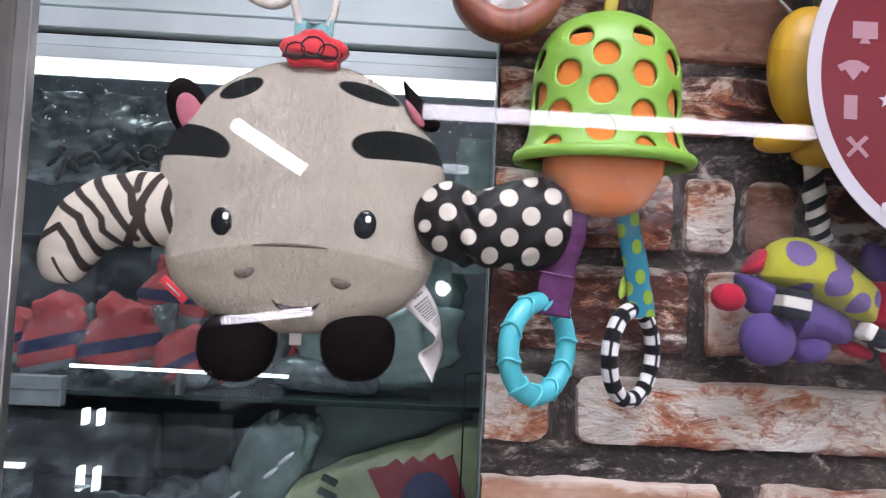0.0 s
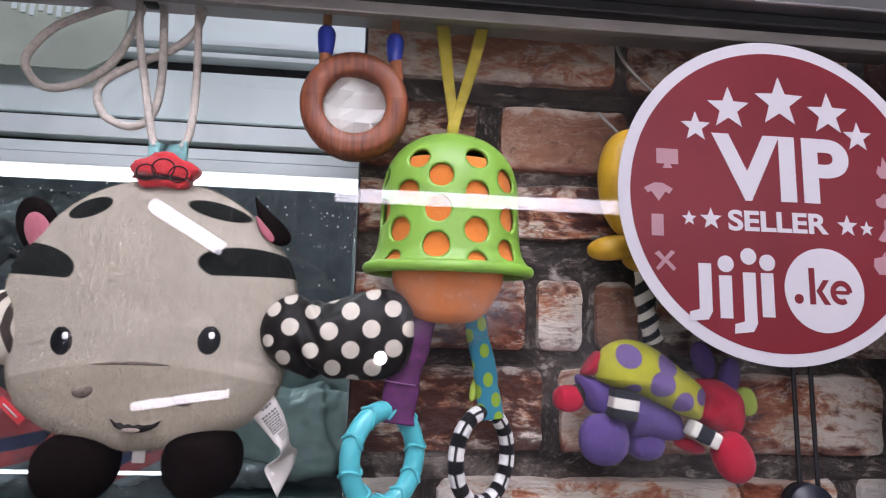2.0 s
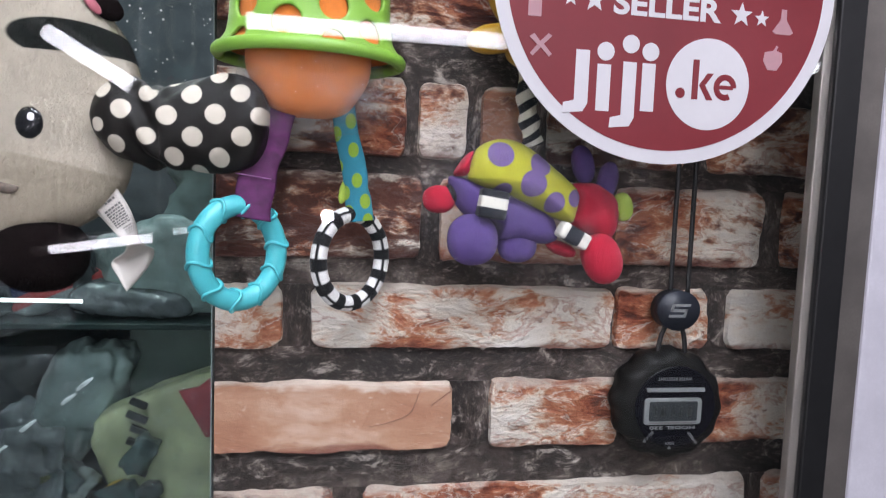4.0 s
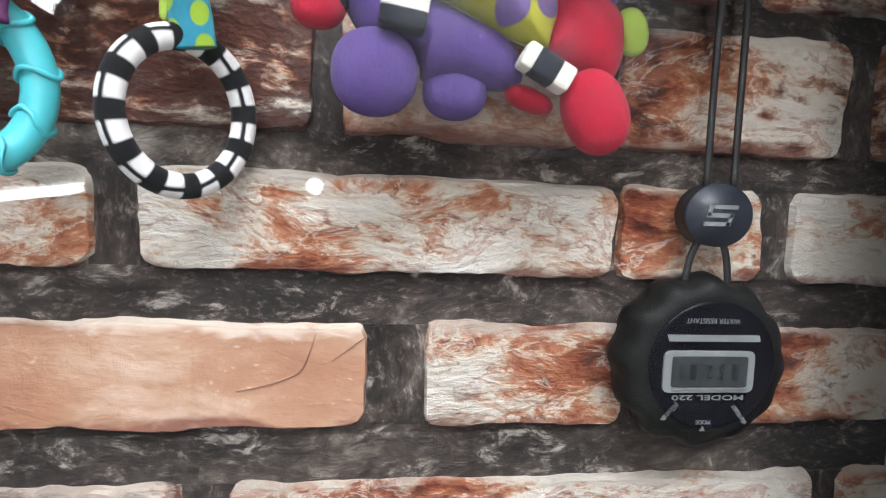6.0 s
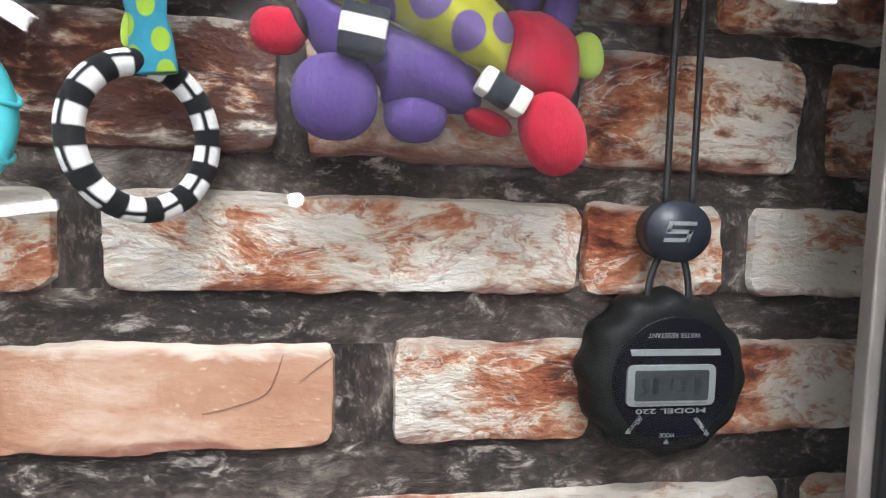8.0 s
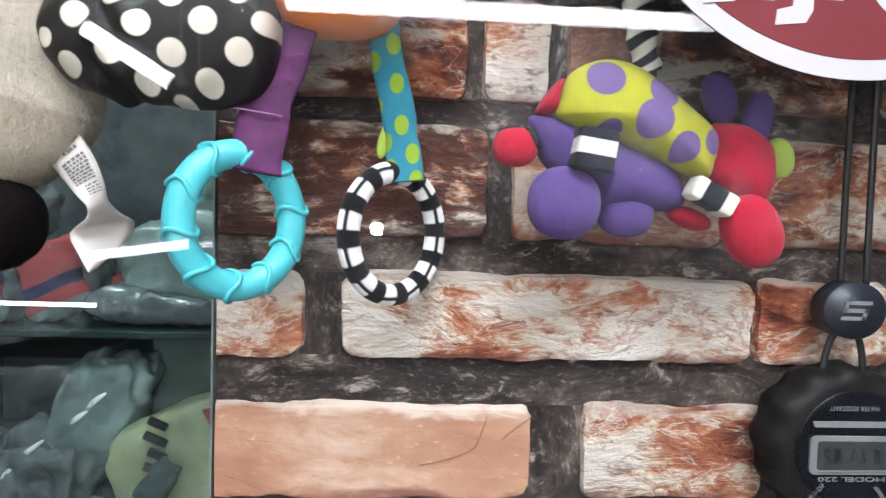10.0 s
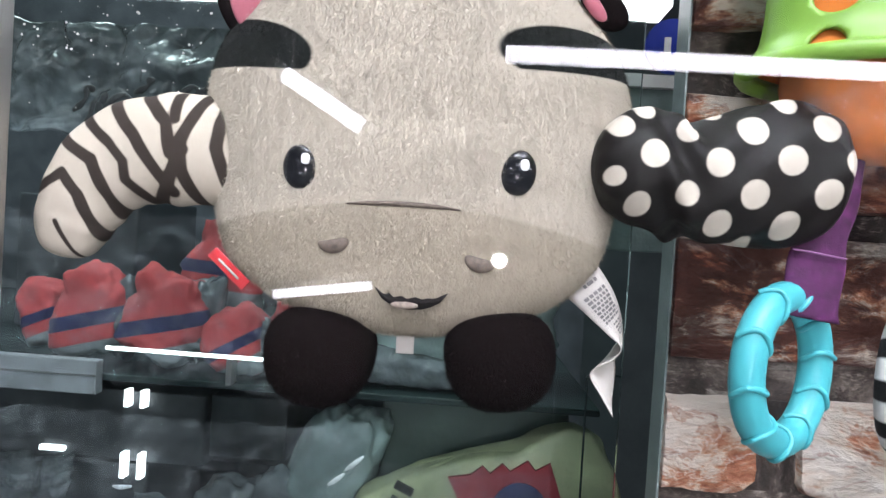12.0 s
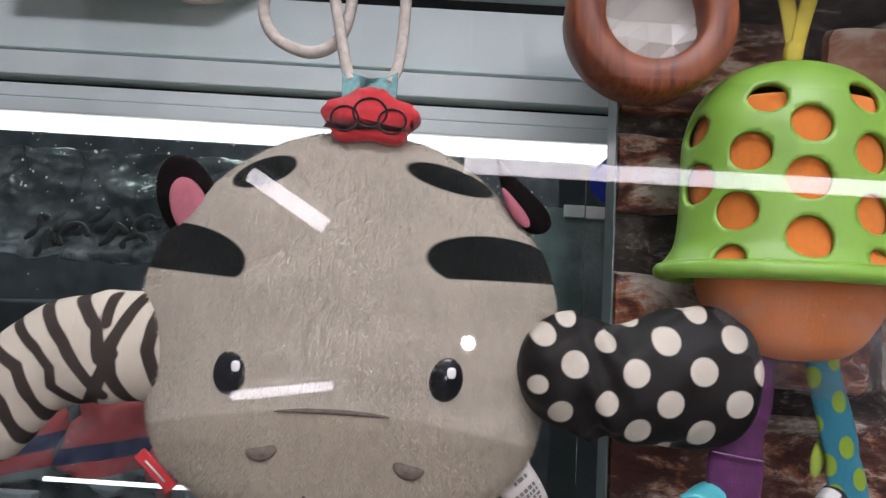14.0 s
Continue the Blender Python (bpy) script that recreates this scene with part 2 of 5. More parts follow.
M_WRAP = film_material("clear_crinkled_wrapping", 0.13)
M_WRAPTHIN = film_material("thin_clear_bag", 0.035)
M_BAGFILM = film_material("clear_shelf_bag", 0.14)
M_TUBE, M_STRIP = glow("lit_fluorescent_tube", (0.91, 0.95, 1.0), 24), glow("glowing_white_strip", (0.95, 1.0, 1.0), 3.6)
M_ALU = simple("grey_anodised_aluminium", (0.42, 0.41, 0.40), 0.35, 0.85, 0.1, 40, 1200)
M_BRONZE = simple("brown_grey_aluminium", (0.25, 0.225, 0.205), 0.45, 0.5, 0.12, 40, 900)
M_GASKET = simple("black_rubber_gasket", (0.015, 0.015, 0.016), 0.5, 0, 0.1)
M_RAIL = simple("white_lacquered_rail", (0.80, 0.90, 0.88), 0.35, 0, 0.06, 30, 700)
M_TRIM = simple("lilac_white_lacquer", (0.80, 0.78, 0.85), 0.4, 0, 0.08, 30, 700)
M_BOARD = simple("pale_white_board", (0.78, 0.90, 0.87), 0.4, 0, 0.04, 20, 500)
M_SLOT = simple("dark_rail_slot", (0.02, 0.02, 0.022), 0.6)
M_WALL = simple("pale_shop_wall_paint", (0.62, 0.66, 0.70), 0.8, 0, 0.08, 3, 60)
M_FLOOR = simple("grey_floor_tiles", (0.30, 0.29, 0.28), 0.5, 0, 0.1, 4, 90)
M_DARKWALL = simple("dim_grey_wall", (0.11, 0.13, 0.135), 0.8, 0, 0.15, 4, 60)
M_CREAM = plush("cream_plush", (0.61, 0.55, 0.448), (0.012, 0.014, 0.013), (0.44, 0.385, 0.30), "patch", "muzzle", sheen=0.06, relief=0.0022, scale=420)
M_STRIPE = plush("striped_knit_cloth", (0.56, 0.50, 0.41), (0.045, 0.035, 0.03), None, "patch", relief=0.0003, scale=1100, sheen=0.0)
M_DOTS = plush("black_cloth_with_white_dots", (0.011, 0.009, 0.0085), (0.54, 0.49, 0.41), None, "patch", relief=0.0003, scale=900, sheen=0.0)
for k, v in (("Roughness", 0.38), ("Specular IOR Level", 0.22)):
    M_DOTS.node_tree.nodes["Principled BSDF"].inputs[k].default_value = v
M_BLACKPLUSH = plush("black_brown_plush", (0.0075, 0.0042, 0.0042), relief=0.0010, sheen=0.0)
M_PINK = plush("dusty_pink_plush", (0.42, 0.13, 0.16), relief=0.0003)
M_RED = simple("red_felt", (0.55, 0.02, 0.025), 0.85, 0, 0.15, 200, 1200, 0.0003, 0.3)
M_BLACKTHREAD = simple("black_thread", (0.012, 0.01, 0.01), 0.7)
M_EYE = simple("glossy_black_eye", (0.012, 0.013, 0.016), 0.12, 0, 0.05, coat=1.0)
M_WHITE = simple("white_plastic", (0.78, 0.77, 0.75), 0.4, 0, 0.05)
M_GREYTHREAD = simple("grey_brown_embroidery", (0.15, 0.115, 0.09), 0.6, 0, 0.3, 500, 2500, 0.0003)
M_MOUTH = simple("dark_embroidered_mouth", (0.012, 0.008, 0.008), 0.95, 0, 0.3, 900, 2500, 0.0003)
M_TONGUE = simple("beige_embroidered_tongue", (0.30, 0.24, 0.20), 0.7, 0, 0.2, 900, 2500, 0.0003)
M_CORD = simple("cream_cotton_cord", (0.60, 0.54, 0.47), 0.85, 0, 0.15, 400, 2400, 0.0003)
M_LILAC = simple("lilac_thread", (0.24, 0.10, 0.22), 0.7)
M_TEALCLOTH = simple("teal_woven_tape", (0.16, 0.36, 0.35), 0.8, 0, 0.2, 700, 2600, 0.0003)
M_LABEL = simple("white_satin_label", (0.50, 0.47, 0.43), 0.55, 0, 0.05)
M_PRINT = simple("dark_grey_print", (0.13, 0.125, 0.12), 0.6)
M_GREEN = simple("lime_green_soft_plastic", (0.185, 0.385, 0.048), 0.40, 0, 0.06, 60, 600, soft=0.15)
M_ORANGE = plush("orange_plush", (0.70, 0.205, 0.04), relief=0.0004)
M_YELLOW = simple("yellow_ribbon", (0.47, 0.37, 0.03), 0.6, 0, 0.12, 200, 1500, 0.0002)
M_PURPLECLOTH = simple("purple_cloth_strap", (0.085, 0.010, 0.075), 0.8, 0, 0.3, 240, 1500, 0.0003, 0.0)
M_TEAL = simple("turquoise_rubber", (0.05, 0.42, 0.46), 0.35, 0, 0.07, 80, 800, soft=0.1)
M_BWRING = plush("black_and_white_ring", (0.72, 0.71, 0.69), (0.012, 0.012, 0.013), None, "patch", relief=0.00005, scale=600)
M_GREENBLUE = plush("blue_cloth_with_green_dots", (0.025, 0.19, 0.26), (0.20, 0.31, 0.03), None, "patch", relief=0.0002, scale=900)
M_SHELL = plush("yellow_green_cloth_with_violet_spots", (0.40, 0.40, 0.035), (0.15, 0.10, 0.25), None, "patch", relief=0.0010, scale=260)
M_VIOLET = plush("violet_cloth", (0.095, 0.058, 0.20), relief=0.0012, scale=260)
M_CRIMSON = plush("crimson_cloth", (0.42, 0.014, 0.035), relief=0.0012, scale=260)
M_LEAF = plush("light_green_cloth", (0.36, 0.50, 0.08), relief=0.0002, scale=800)
M_BAND = plush("black_and_white_cloth_band", (0.70, 0.68, 0.60), (0.02, 0.022, 0.028), None, "patch", relief=0.0002, scale=900)
M_DUCK = simple("egg_yellow_plastic", (0.60, 0.34, 0.02), 0.4, 0, 0.08, 60, 500)
M_BLUE = simple("dark_blue_plastic", (0.02, 0.04, 0.30), 0.25, 0, 0.06)
M_TAN = simple("orange_brown_cord", (0.42, 0.15, 0.06), 0.6)
M_BLACKRUB = simple("black_rubber_case", (0.009, 0.009, 0.0085), 0.5, 0, 0.2, 90, 900, 0.0002)
for mt in (M_BLACKRUB,):
    mt.node_tree.nodes["Principled BSDF"].inputs["Specular IOR Level"].default_value = 0.15
M_BLACKGLOSS = simple("glossy_black_face", (0.006, 0.006, 0.009), 0.25, 0, 0.1, 90)
M_SILVER = simple("silver_print", (0.20, 0.21, 0.21), 0.4, 0.2, 0.05)
M_LCD = simple("grey_green_lcd", (0.035, 0.040, 0.042), 0.25, 0, 0.08)
M_LCDINK = simple("faint_lcd_digits", (0.018, 0.020, 0.021), 0.3)
M_NAVY = simple("black_navy_disc", (0.018, 0.022, 0.032), 0.4)
M_WIRE = simple("steel_wire", (0.55, 0.54, 0.52), 0.3, 0.9, 0.05)
M_MAROON = simple("maroon_vinyl", (0.27, 0.022, 0.032), 0.45, 0, 0.08, 25, 500)
M_STICKERWHITE = simple("white_vinyl", (0.82, 0.80, 0.82), 0.45, 0, 0.03, 25, 500)
M_STICKERPINK = simple("pale_rose_vinyl", (0.60, 0.33, 0.36), 0.45, 0, 0.06, 25, 500)


# ---- mesh helpers ----
def part(name, bm, material, parent=None, label="", smooth=True):
    me = bpy.data.meshes.new(name)
    bmesh.ops.recalc_face_normals(bm, faces=bm.faces)
    for f in bm.faces:
        f.smooth = smooth
    bm.to_mesh(me)
    bm.free()
    for mm in (material if isinstance(material, (list, tuple)) else [material]):
        me.materials.append(mm)
    ob = new(name, me)
    if parent is not None:
        ob.parent = parent
        if parent.type == "EMPTY":
            ob.matrix_parent_inverse = Matrix.Translation(-parent.location)
    return tagged(ob, label)


def thing(name, label, category, at, group="", kind=""):
    ob = new(name)
    ob.empty_display_size = 0.01
    ob.location = at
    return tagged(ob, label, category, group, kind)


def mark(ob, attr, fn):
    """Store fn(x, y, z) on the mesh's points: above zero is inside the coloured field."""
    a = ob.data.attributes.new(attr, "FLOAT", "POINT")
    for i, v in enumerate(ob.data.vertices):
        a.data[i].value = fn(*v.co)
    return ob


def box(x0, x1, y0, y1, z0, z1, bevel=0.0, turn=0.0):
    bm = bmesh.new()
    bmesh.ops.create_cube(bm, size=1.0)
    c = Vector(((x0 + x1) / 2, (y0 + y1) / 2, (z0 + z1) / 2))
    bm.transform(Matrix.Translation(c) @ Matrix.Rotation(radians(turn), 4, "Y") @ Matrix.Diagonal((x1 - x0, y1 - y0, z1 - z0, 1)))
    if bevel:
        bmesh.ops.bevel(bm, geom=bm.edges[:], offset=bevel, segments=2, affect="EDGES", profile=0.5)
    return bm


def sgn(v, e):
    return math.copysign(abs(v) ** e, v)


def blob(c, r, turn=0.0, e=1.0, n=40, m=24, fn=None):
    """A soft stuffed form: a superellipsoid, turned in the picture plane."""
    bm = bmesh.new()
    rows = []
    ca, sa = math.cos(radians(turn)), math.sin(radians(turn))
    for j in range(m + 1):
        v = -math.pi / 2 + math.pi * j / m
        row = []
        for i in range(n):
            u = 2 * math.pi * i / n
            x, y, z = r[0] * sgn(math.cos(v), e) * sgn(math.cos(u), e), r[1] * sgn(math.cos(v), e) * sgn(math.sin(u), e), r[2] * sgn(math.sin(v), e)
            if fn:
                x, y, z = fn(x, y, z)
            row.append(bm.verts.new((c[0] + ca * x - sa * z, c[1] + y, c[2] + sa * x + ca * z)))
        rows.append(row)
    for a, b in zip(rows, rows[1:]):
        for i in range(n):
            bm.faces.new((a[i], a[(i + 1) % n], b[(i + 1) % n], b[i]))
    bmesh.ops.remove_doubles(bm, verts=bm.verts, dist=1e-7)
    return bm


def smooth_line(pts, k=8, closed=False):
    P = [Vector(p) for p in pts]
    n = len(P)
    out = []
    for i in range(n if closed else n - 1):
        a, b, c, d = (P[(i + j) % n] if closed else P[min(max(i + j, 0), n - 1)] for j in (-1, 0, 1, 2))
        for s in range(k):
            t = s / k
            out.append(0.5 * ((2 * b) + (c - a) * t + (2 * a - 5 * b + 4 * c - d) * t * t + (3 * b - a - 3 * c + d) * t ** 3))
    if not closed:
        out.append(P[-1])
    return out


def sweep(pts, rx, ry=None, seg=12, closed=False, k=8, marks=None, field=None, cap=True):
    """A tube or flat strap along a line; rx lies in the picture plane, ry in depth. Numbers or functions of 0..1."""
    line = smooth_line(pts, k, closed)
    n = len(line)
    fx = rx if callable(rx) else (lambda t: rx)
    fy = fx if ry is None else (ry if callable(ry) else (lambda t: ry))
    bm = bmesh.new()
    lay = bm.verts.layers.float.new(field) if field else None
    rings = []
    for i, p in enumerate(line):
        a, b = (line[i - 1], line[(i + 1) % n]) if closed else (line[max(i - 1, 0)], line[min(i + 1, n - 1)])
        d = (b - a).normalized()
        side = d.cross(Vector((0, 1, 0)))
        side = side.normalized() if side.length > 1e-6 else Vector((1, 0, 0))
        deep = side.cross(d).normalized()
        t = i / (n if closed else n - 1)
        ring = []
        for j in range(seg):
            u = 2 * math.pi * j / seg
            v = bm.verts.new(p + side * (fx(t) * math.cos(u)) + deep * (fy(t) * math.sin(u)))
            if lay:
                v[lay] = marks(t, u)
            ring.append(v)
        rings.append(ring)
    for i in range(n if closed else n - 1):
        a, b = rings[i], rings[(i + 1) % n]
        for j in range(seg):
            bm.faces.new((a[j], a[(j + 1) % seg], b[(j + 1) % seg], b[j]))
    if not closed and cap:
        bm.faces.new(rings[0])
        bm.faces.new(rings[-1][::-1])
    return bm


def plate(poly, y0, y1, bevel=0.0):
    """A flat piece with the outline poly (x, z), from y0 (front) to y1."""
    bm = bmesh.new()
    front, rear = [bm.verts.new((x, y0, z)) for x, z in poly], [bm.verts.new((x, y1, z)) for x, z in poly]
    bm.faces.new(front)
    bm.faces.new(rear[::-1])
    n = len(poly)
    for i in range(n):
        bm.faces.new((front[i], rear[i], rear[(i + 1) % n], front[(i + 1) % n]))
    if bevel:
        edges = [e for e in bm.edges if all(abs(v.co.y - y0) < 1e-7 for v in e.verts)]
        bmesh.ops.bevel(bm, geom=edges, offset=bevel, segments=3, affect="EDGES", profile=0.5)
    return bm


def disc_outline(cx, cz, r, n=64, rz=None):
    return [(cx + r * math.cos(2 * math.pi * i / n), cz + (rz or r) * math.sin(2 * math.pi * i / n)) for i in range(n)]


def star_outline(cx, cz, r):
    return [(cx + (r if i % 2 == 0 else r * 0.42) * math.sin(math.pi * i / 5), cz + (r if i % 2 == 0 else r * 0.42) * math.cos(math.pi * i / 5)) for i in range(10)]


def lettering(name, text, width, height, cx, cz, y, material, parent, turn=0.0, bold=0.0, lean=0.0):
    """Raised letters of the built-in font, fitted to a width and height, facing the window."""
    cu = bpy.data.curves.new(name, "FONT")
    cu.body, cu.extrude, cu.offset, cu.shear = text, 0.02, bold, lean
    tmp = bpy.data.objects.new(name, cu)
    scene.collection.objects.link(tmp)
    bpy.context.view_layer.update()
    me = bpy.data.meshes.new_from_object(tmp.evaluated_get(bpy.context.evaluated_depsgraph_get()))
    bpy.data.objects.remove(tmp)
    bm = bmesh.new()
    bm.from_mesh(me)
    bpy.data.meshes.remove(me)
    xs, ys = [v.co.x for v in bm.verts], [v.co.y for v in bm.verts]
    mx, my, sx, sy = (min(xs) + max(xs)) / 2, (min(ys) + max(ys)) / 2, width / (max(xs) - min(xs)), height / (max(ys) - min(ys))
    bm.transform(Matrix.Translation((cx, y, cz)) @ Matrix.Rotation(radians(turn), 4, "Y") @ Matrix.Rotation(math.pi / 2, 4, "X")
                 @ Matrix.Diagonal((sx, sy, 0.005, 1)) @ Matrix.Translation((-mx, -my, 0)))
    return part(name, bm, material, parent, "", False)


def ring_line(cx, y, cz, rx, rz, n=16, start=0.0):
    return [(cx + rx * math.cos(start + 2 * math.pi * i / n), y, cz + rz * math.sin(start + 2 * math.pi * i / n)) for i in range(n)]


def crumple(amount, freq, seed):
    def fn(x, y, z):
        q = sum(noise.noise(Vector((x * freq * k + seed, y * freq * k, z * freq * k))) * amount / k for k in (1, 2.3, 5))
        return x * (1 + q), y * (1 + q), z * (1 + q)
    return fn


# ---- the shop round the window ----
def slab(name, label, category, bm, material):
    return tagged(part(name, bm, material, None, "", False), label, category, kind="structure")


# floor, ceiling and dim walls are unseen, added for the pane's dark reflections
slab("floor", "grey tiled shop floor", "floor", box(-2.2, 2.2, -3.0, 2.4, -0.1, 0.0), M_FLOOR)
slab("ceiling", "pale painted shop ceiling", "ceiling", box(-2.2, 2.2, -3.0, 2.4, 2.75, 2.85), M_WALL)
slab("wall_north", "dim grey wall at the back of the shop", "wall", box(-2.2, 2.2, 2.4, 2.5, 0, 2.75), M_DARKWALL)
slab("wall_south", "unseen dim wall across from the display window", "wall", box(-2.2, 2.2, -3.1, -3.0, 0, 2.75), M_DARKWALL)
slab("wall_east", "unseen dim grey side wall", "wall", box(2.2, 2.3, -3.0, 2.4, 0, 2.75), M_DARKWALL)
slab("wall_west", "unseen dim grey side wall", "wall", box(-2.3, -2.2, -3.0, 2.4, 0, 2.75), M_DARKWALL)
slab("wall_beside_window", "pale wall beside the display window", "wall", box(0.285, 2.2, -0.03, 0.06, 0, 2.75), M_WALL)

# display case: pane, frame, gasket
win = thing("window_1", "aluminium framed display window with clear glass", "window", (0, -0.058, 1.05), kind="structure")
pane = part("pane", box(-0.256, 0.2325, -0.0600, -0.0562, 1.02, 1.568), M_PANE, win, "clear reflecting glass", False)
pane.visible_shadow = False
for nm, b, mt in (
        ("inner_lip", box(0.2280, 0.2345, -0.0562, -0.0515, 1.0, 1.575, 0.0006), M_BRONZE),
        ("gasket", box(0.2318, 0.2455, -0.0615, -0.0563, 1.0, 1.575, 0.001), M_GASKET),
        ("jamb", box(0.2456, 0.2587, -0.0600, -0.045, 1.0, 1.60, 0.0006), M_BRONZE),
        ("white_trim", box(0.2590, 0.340, -0.0605, -0.031, 1.0, 1.75, 0.0012), M_TRIM),
        ("inner_lip", box(-0.250, -0.2435, -0.0562, -0.0515, 1.0, 1.575, 0.0006), M_ALU),
        ("jamb", box(-0.285, -0.250, -0.066, -0.0515, 1.0, 1.60, 0.001), M_BRONZE),
        ("inner_lip", box(-0.2435, 0.2278, -0.0562, -0.0515, 1.5515, 1.5575, 0.0006), M_BRONZE),
        ("gasket", box(-0.2435, 0.2316, -0.0635, -0.048, 1.5575, 1.5635, 0.001), M_GASKET),
        ("head_rail", box(-0.250, 0.2454, -0.072, -0.02, 1.5635, 1.60, 0.001), M_ALU),
        ("sill", box(-0.250, 0.2454, -0.075, 0.0, 1.0, 1.02, 0.001), M_ALU)):
    part(nm, b, mt, win, "", False)

# brick-print panel at the back of the case
panel = thing("brick_panel", "back panel with weathered brick relief print", "panel", (0.12, 0.003, 1.05), kind="structure")
part("board", box(-0.0465, 0.2845, 0.0034, 0.011, 1.02, 1.64, 0.0), M_MORTAR, panel, "dark mortar ground", False)
ROWS_OF_BRICKS = (
    (1.1370, 1.1720, (-0.0465, 0.072, 0.088, 0.205, 0.222, 0.2845)),
    (1.1895, 1.2245, (-0.0465, 0.0135, 0.0290, 0.2510, 0.2630, 0.2845)),
    (1.2440, 1.2815, (-0.0465, 0.0757, 0.0955, 0.1700, 0.1880, 0.2845)),
    (1.2985, 1.3325, (-0.0465, -0.0135, 0.0000, 0.1628, 0.1640, 0.2193, 0.2316, 0.2845)),
    (1.3450, 1.3885, (-0.0465, 0.0555, 0.0640, 0.1480, 0.1600, 0.2490, 0.2615, 0.2845)),
    (1.3975, 1.4370, (-0.0465, 0.0460, 0.0520, 0.0775, 0.0837, 0.1080, 0.1200, 0.2000, 0.2120, 0.2845)),
    (1.4585, 1.4895, (-0.0465, -0.0120, 0.0000, 0.1030, 0.1150, 0.1900, 0.2020, 0.2845)),
    (1.4965, 1.5350, (-0.0465, 0.0174, 0.0305, 0.1045, 0.1170, 0.2050, 0.2170, 0.2845)),
    (1.5480, 1.5880, (-0.0465, 0.0980, 0.1050, 0.2440, 0.2560, 0.2845)),
)


def brick(x0, x1, z0, z1, rng):
    """A low, worn brick face with an uneven edge."""
    bm = bmesh.new()
    w, h = x1 - x0, z1 - z0
    n, k = max(10, int(w / 0.0035)), 8
    seed = rng.uniform(0, 50)

    def wave(u, side):
        return 0.0017 * noise.noise(Vector((u * 38, side * 7.7, seed))) + 0.0009 * noise.noise(Vector((u * 170, side * 3.1, seed)))
    per = [(x0 + w * i / n, z1, 0, 1) for i in range(n)] + [(x1, z1 - h * i / k, 1, 0) for i in range(k)] + [(x1 - w * i / n, z0, 0, -1) for i in range(n)] + [(x0, z0 + h * i / k, -1, 0) for i in range(k)]
    cx, cz = (x0 + x1) / 2, (z0 + z1) / 2
    rc = rng.uniform(0.003, 0.007)
    out = []
    for x, z, sx, sz in per:
        cut = abs(x + 0.0465) < 1e-6 or abs(x - 0.2845) < 1e-6
        ax, az = cx + math.copysign(w / 2 - rc, x - cx), cz + math.copysign(h / 2 - rc, z - cz)
        near_cut = (x > cx and abs(x1 - 0.2845) < 1e-6) or (x < cx and abs(x0 + 0.0465) < 1e-6)
        if (x - ax) * (x - cx) > 0 and (z - az) * (z - cz) > 0 and not near_cut:
            d = Vector((x - ax, z - az)).normalized() * rc
            x, z = ax + d.x, az + d.y
        out.append((x + (0 if cut else wave(z, sx + 2.0) * 0.8), z + wave(x, (1 if z > cz else -1) + 5.0)))
    base = [bm.verts.new((x, 0.0040, z)) for x, z in out]
    top = [bm.verts.new((x + (0.0009 if x < cx else -0.0009), -0.0002 + rng.uniform(-0.0002, 0.0003), z + (0.0009 if z < cz else -0.0014))) for x, z in out]
    m = len(out)
    for i in range(m):
        bm.faces.new((base[i], base[(i + 1) % m], top[(i + 1) % m], top[i]))
    bm.faces.new(top)
    return bm


part("edge_strip", box(-0.0474, -0.0467, -0.0002, 0.011, 1.02, 1.64), simple("grey_green_cut_edge", (0.15, 0.19, 0.185), 0.3), panel, "pale cut edge", False)

# ---- sliding door rails and shop shelves behind the case ----
rail = thing("sliding_door_rail", "white lacquered aluminium sliding door rails", "rail", (-0.2, 0.1, 1.5), kind="structure")
for nm, z0, z1, y0, mt in (
        ("led_strip", 1.5085, 1.5135, 0.102, M_STRIP), ("rail", 1.5135, 1.5215, 0.098, M_RAIL), ("rail", 1.5225, 1.5300, 0.100, M_RAIL),
        ("slot", 1.5300, 1.5340, 0.108, M_SLOT), ("rail", 1.5340, 1.5475, 0.097, M_RAIL), ("slot", 1.5475, 1.5530, 0.110, M_SLOT),
        ("board", 1.5530, 1.5900, 0.106, M_BOARD), ("slot", 1.5900, 1.5990, 0.112, M_SLOT), ("rail", 1.5990, 1.6030, 0.100, M_RAIL),
        ("slot", 1.6030, 1.6085, 0.112, M_SLOT), ("rail", 1.6085, 1.6130, 0.100, M_RAIL), ("board", 1.6130, 1.70, 0.106, M_BOARD)):
    part(nm, box(-0.62, -0.02, y0, 0.125, z0, z1, 0.0006), mt, rail, "lit strip" if nm == "led_strip" else "", False)
tagged(part("poster_paper", plate([(-0.36, 1.5810), (-0.2456, 1.5810), (-0.2227, 1.5952), (-0.2228, 1.68), (-0.36, 1.68)], 0.094, 0.0965), simple("pale_green_paper", (0.50, 0.58, 0.47), 0.6, 0, 0.1, 30), None, "", False),
       "pale green printed paper taped to the rail", "paper")
for i in range(9):
    part("print_bar", box(-0.300 + i * 0.006, -0.2965 + i * 0.006, 0.0932, 0.0938, 1.622 - (i % 3) * 0.002, 1.640), M_BOARD, bpy.data.objects["poster_paper"], "", False)
back = thing("back_pane", "dusty greenish sliding glass pane", "glass pane", (-0.3, 0.113, 1.02), kind="structure")
bp = part("pane", box(-0.62, -0.03, 0.112, 0.116, 1.02, 1.509), M_BACKPANE, back, "", False)
bp.visible_shadow = False


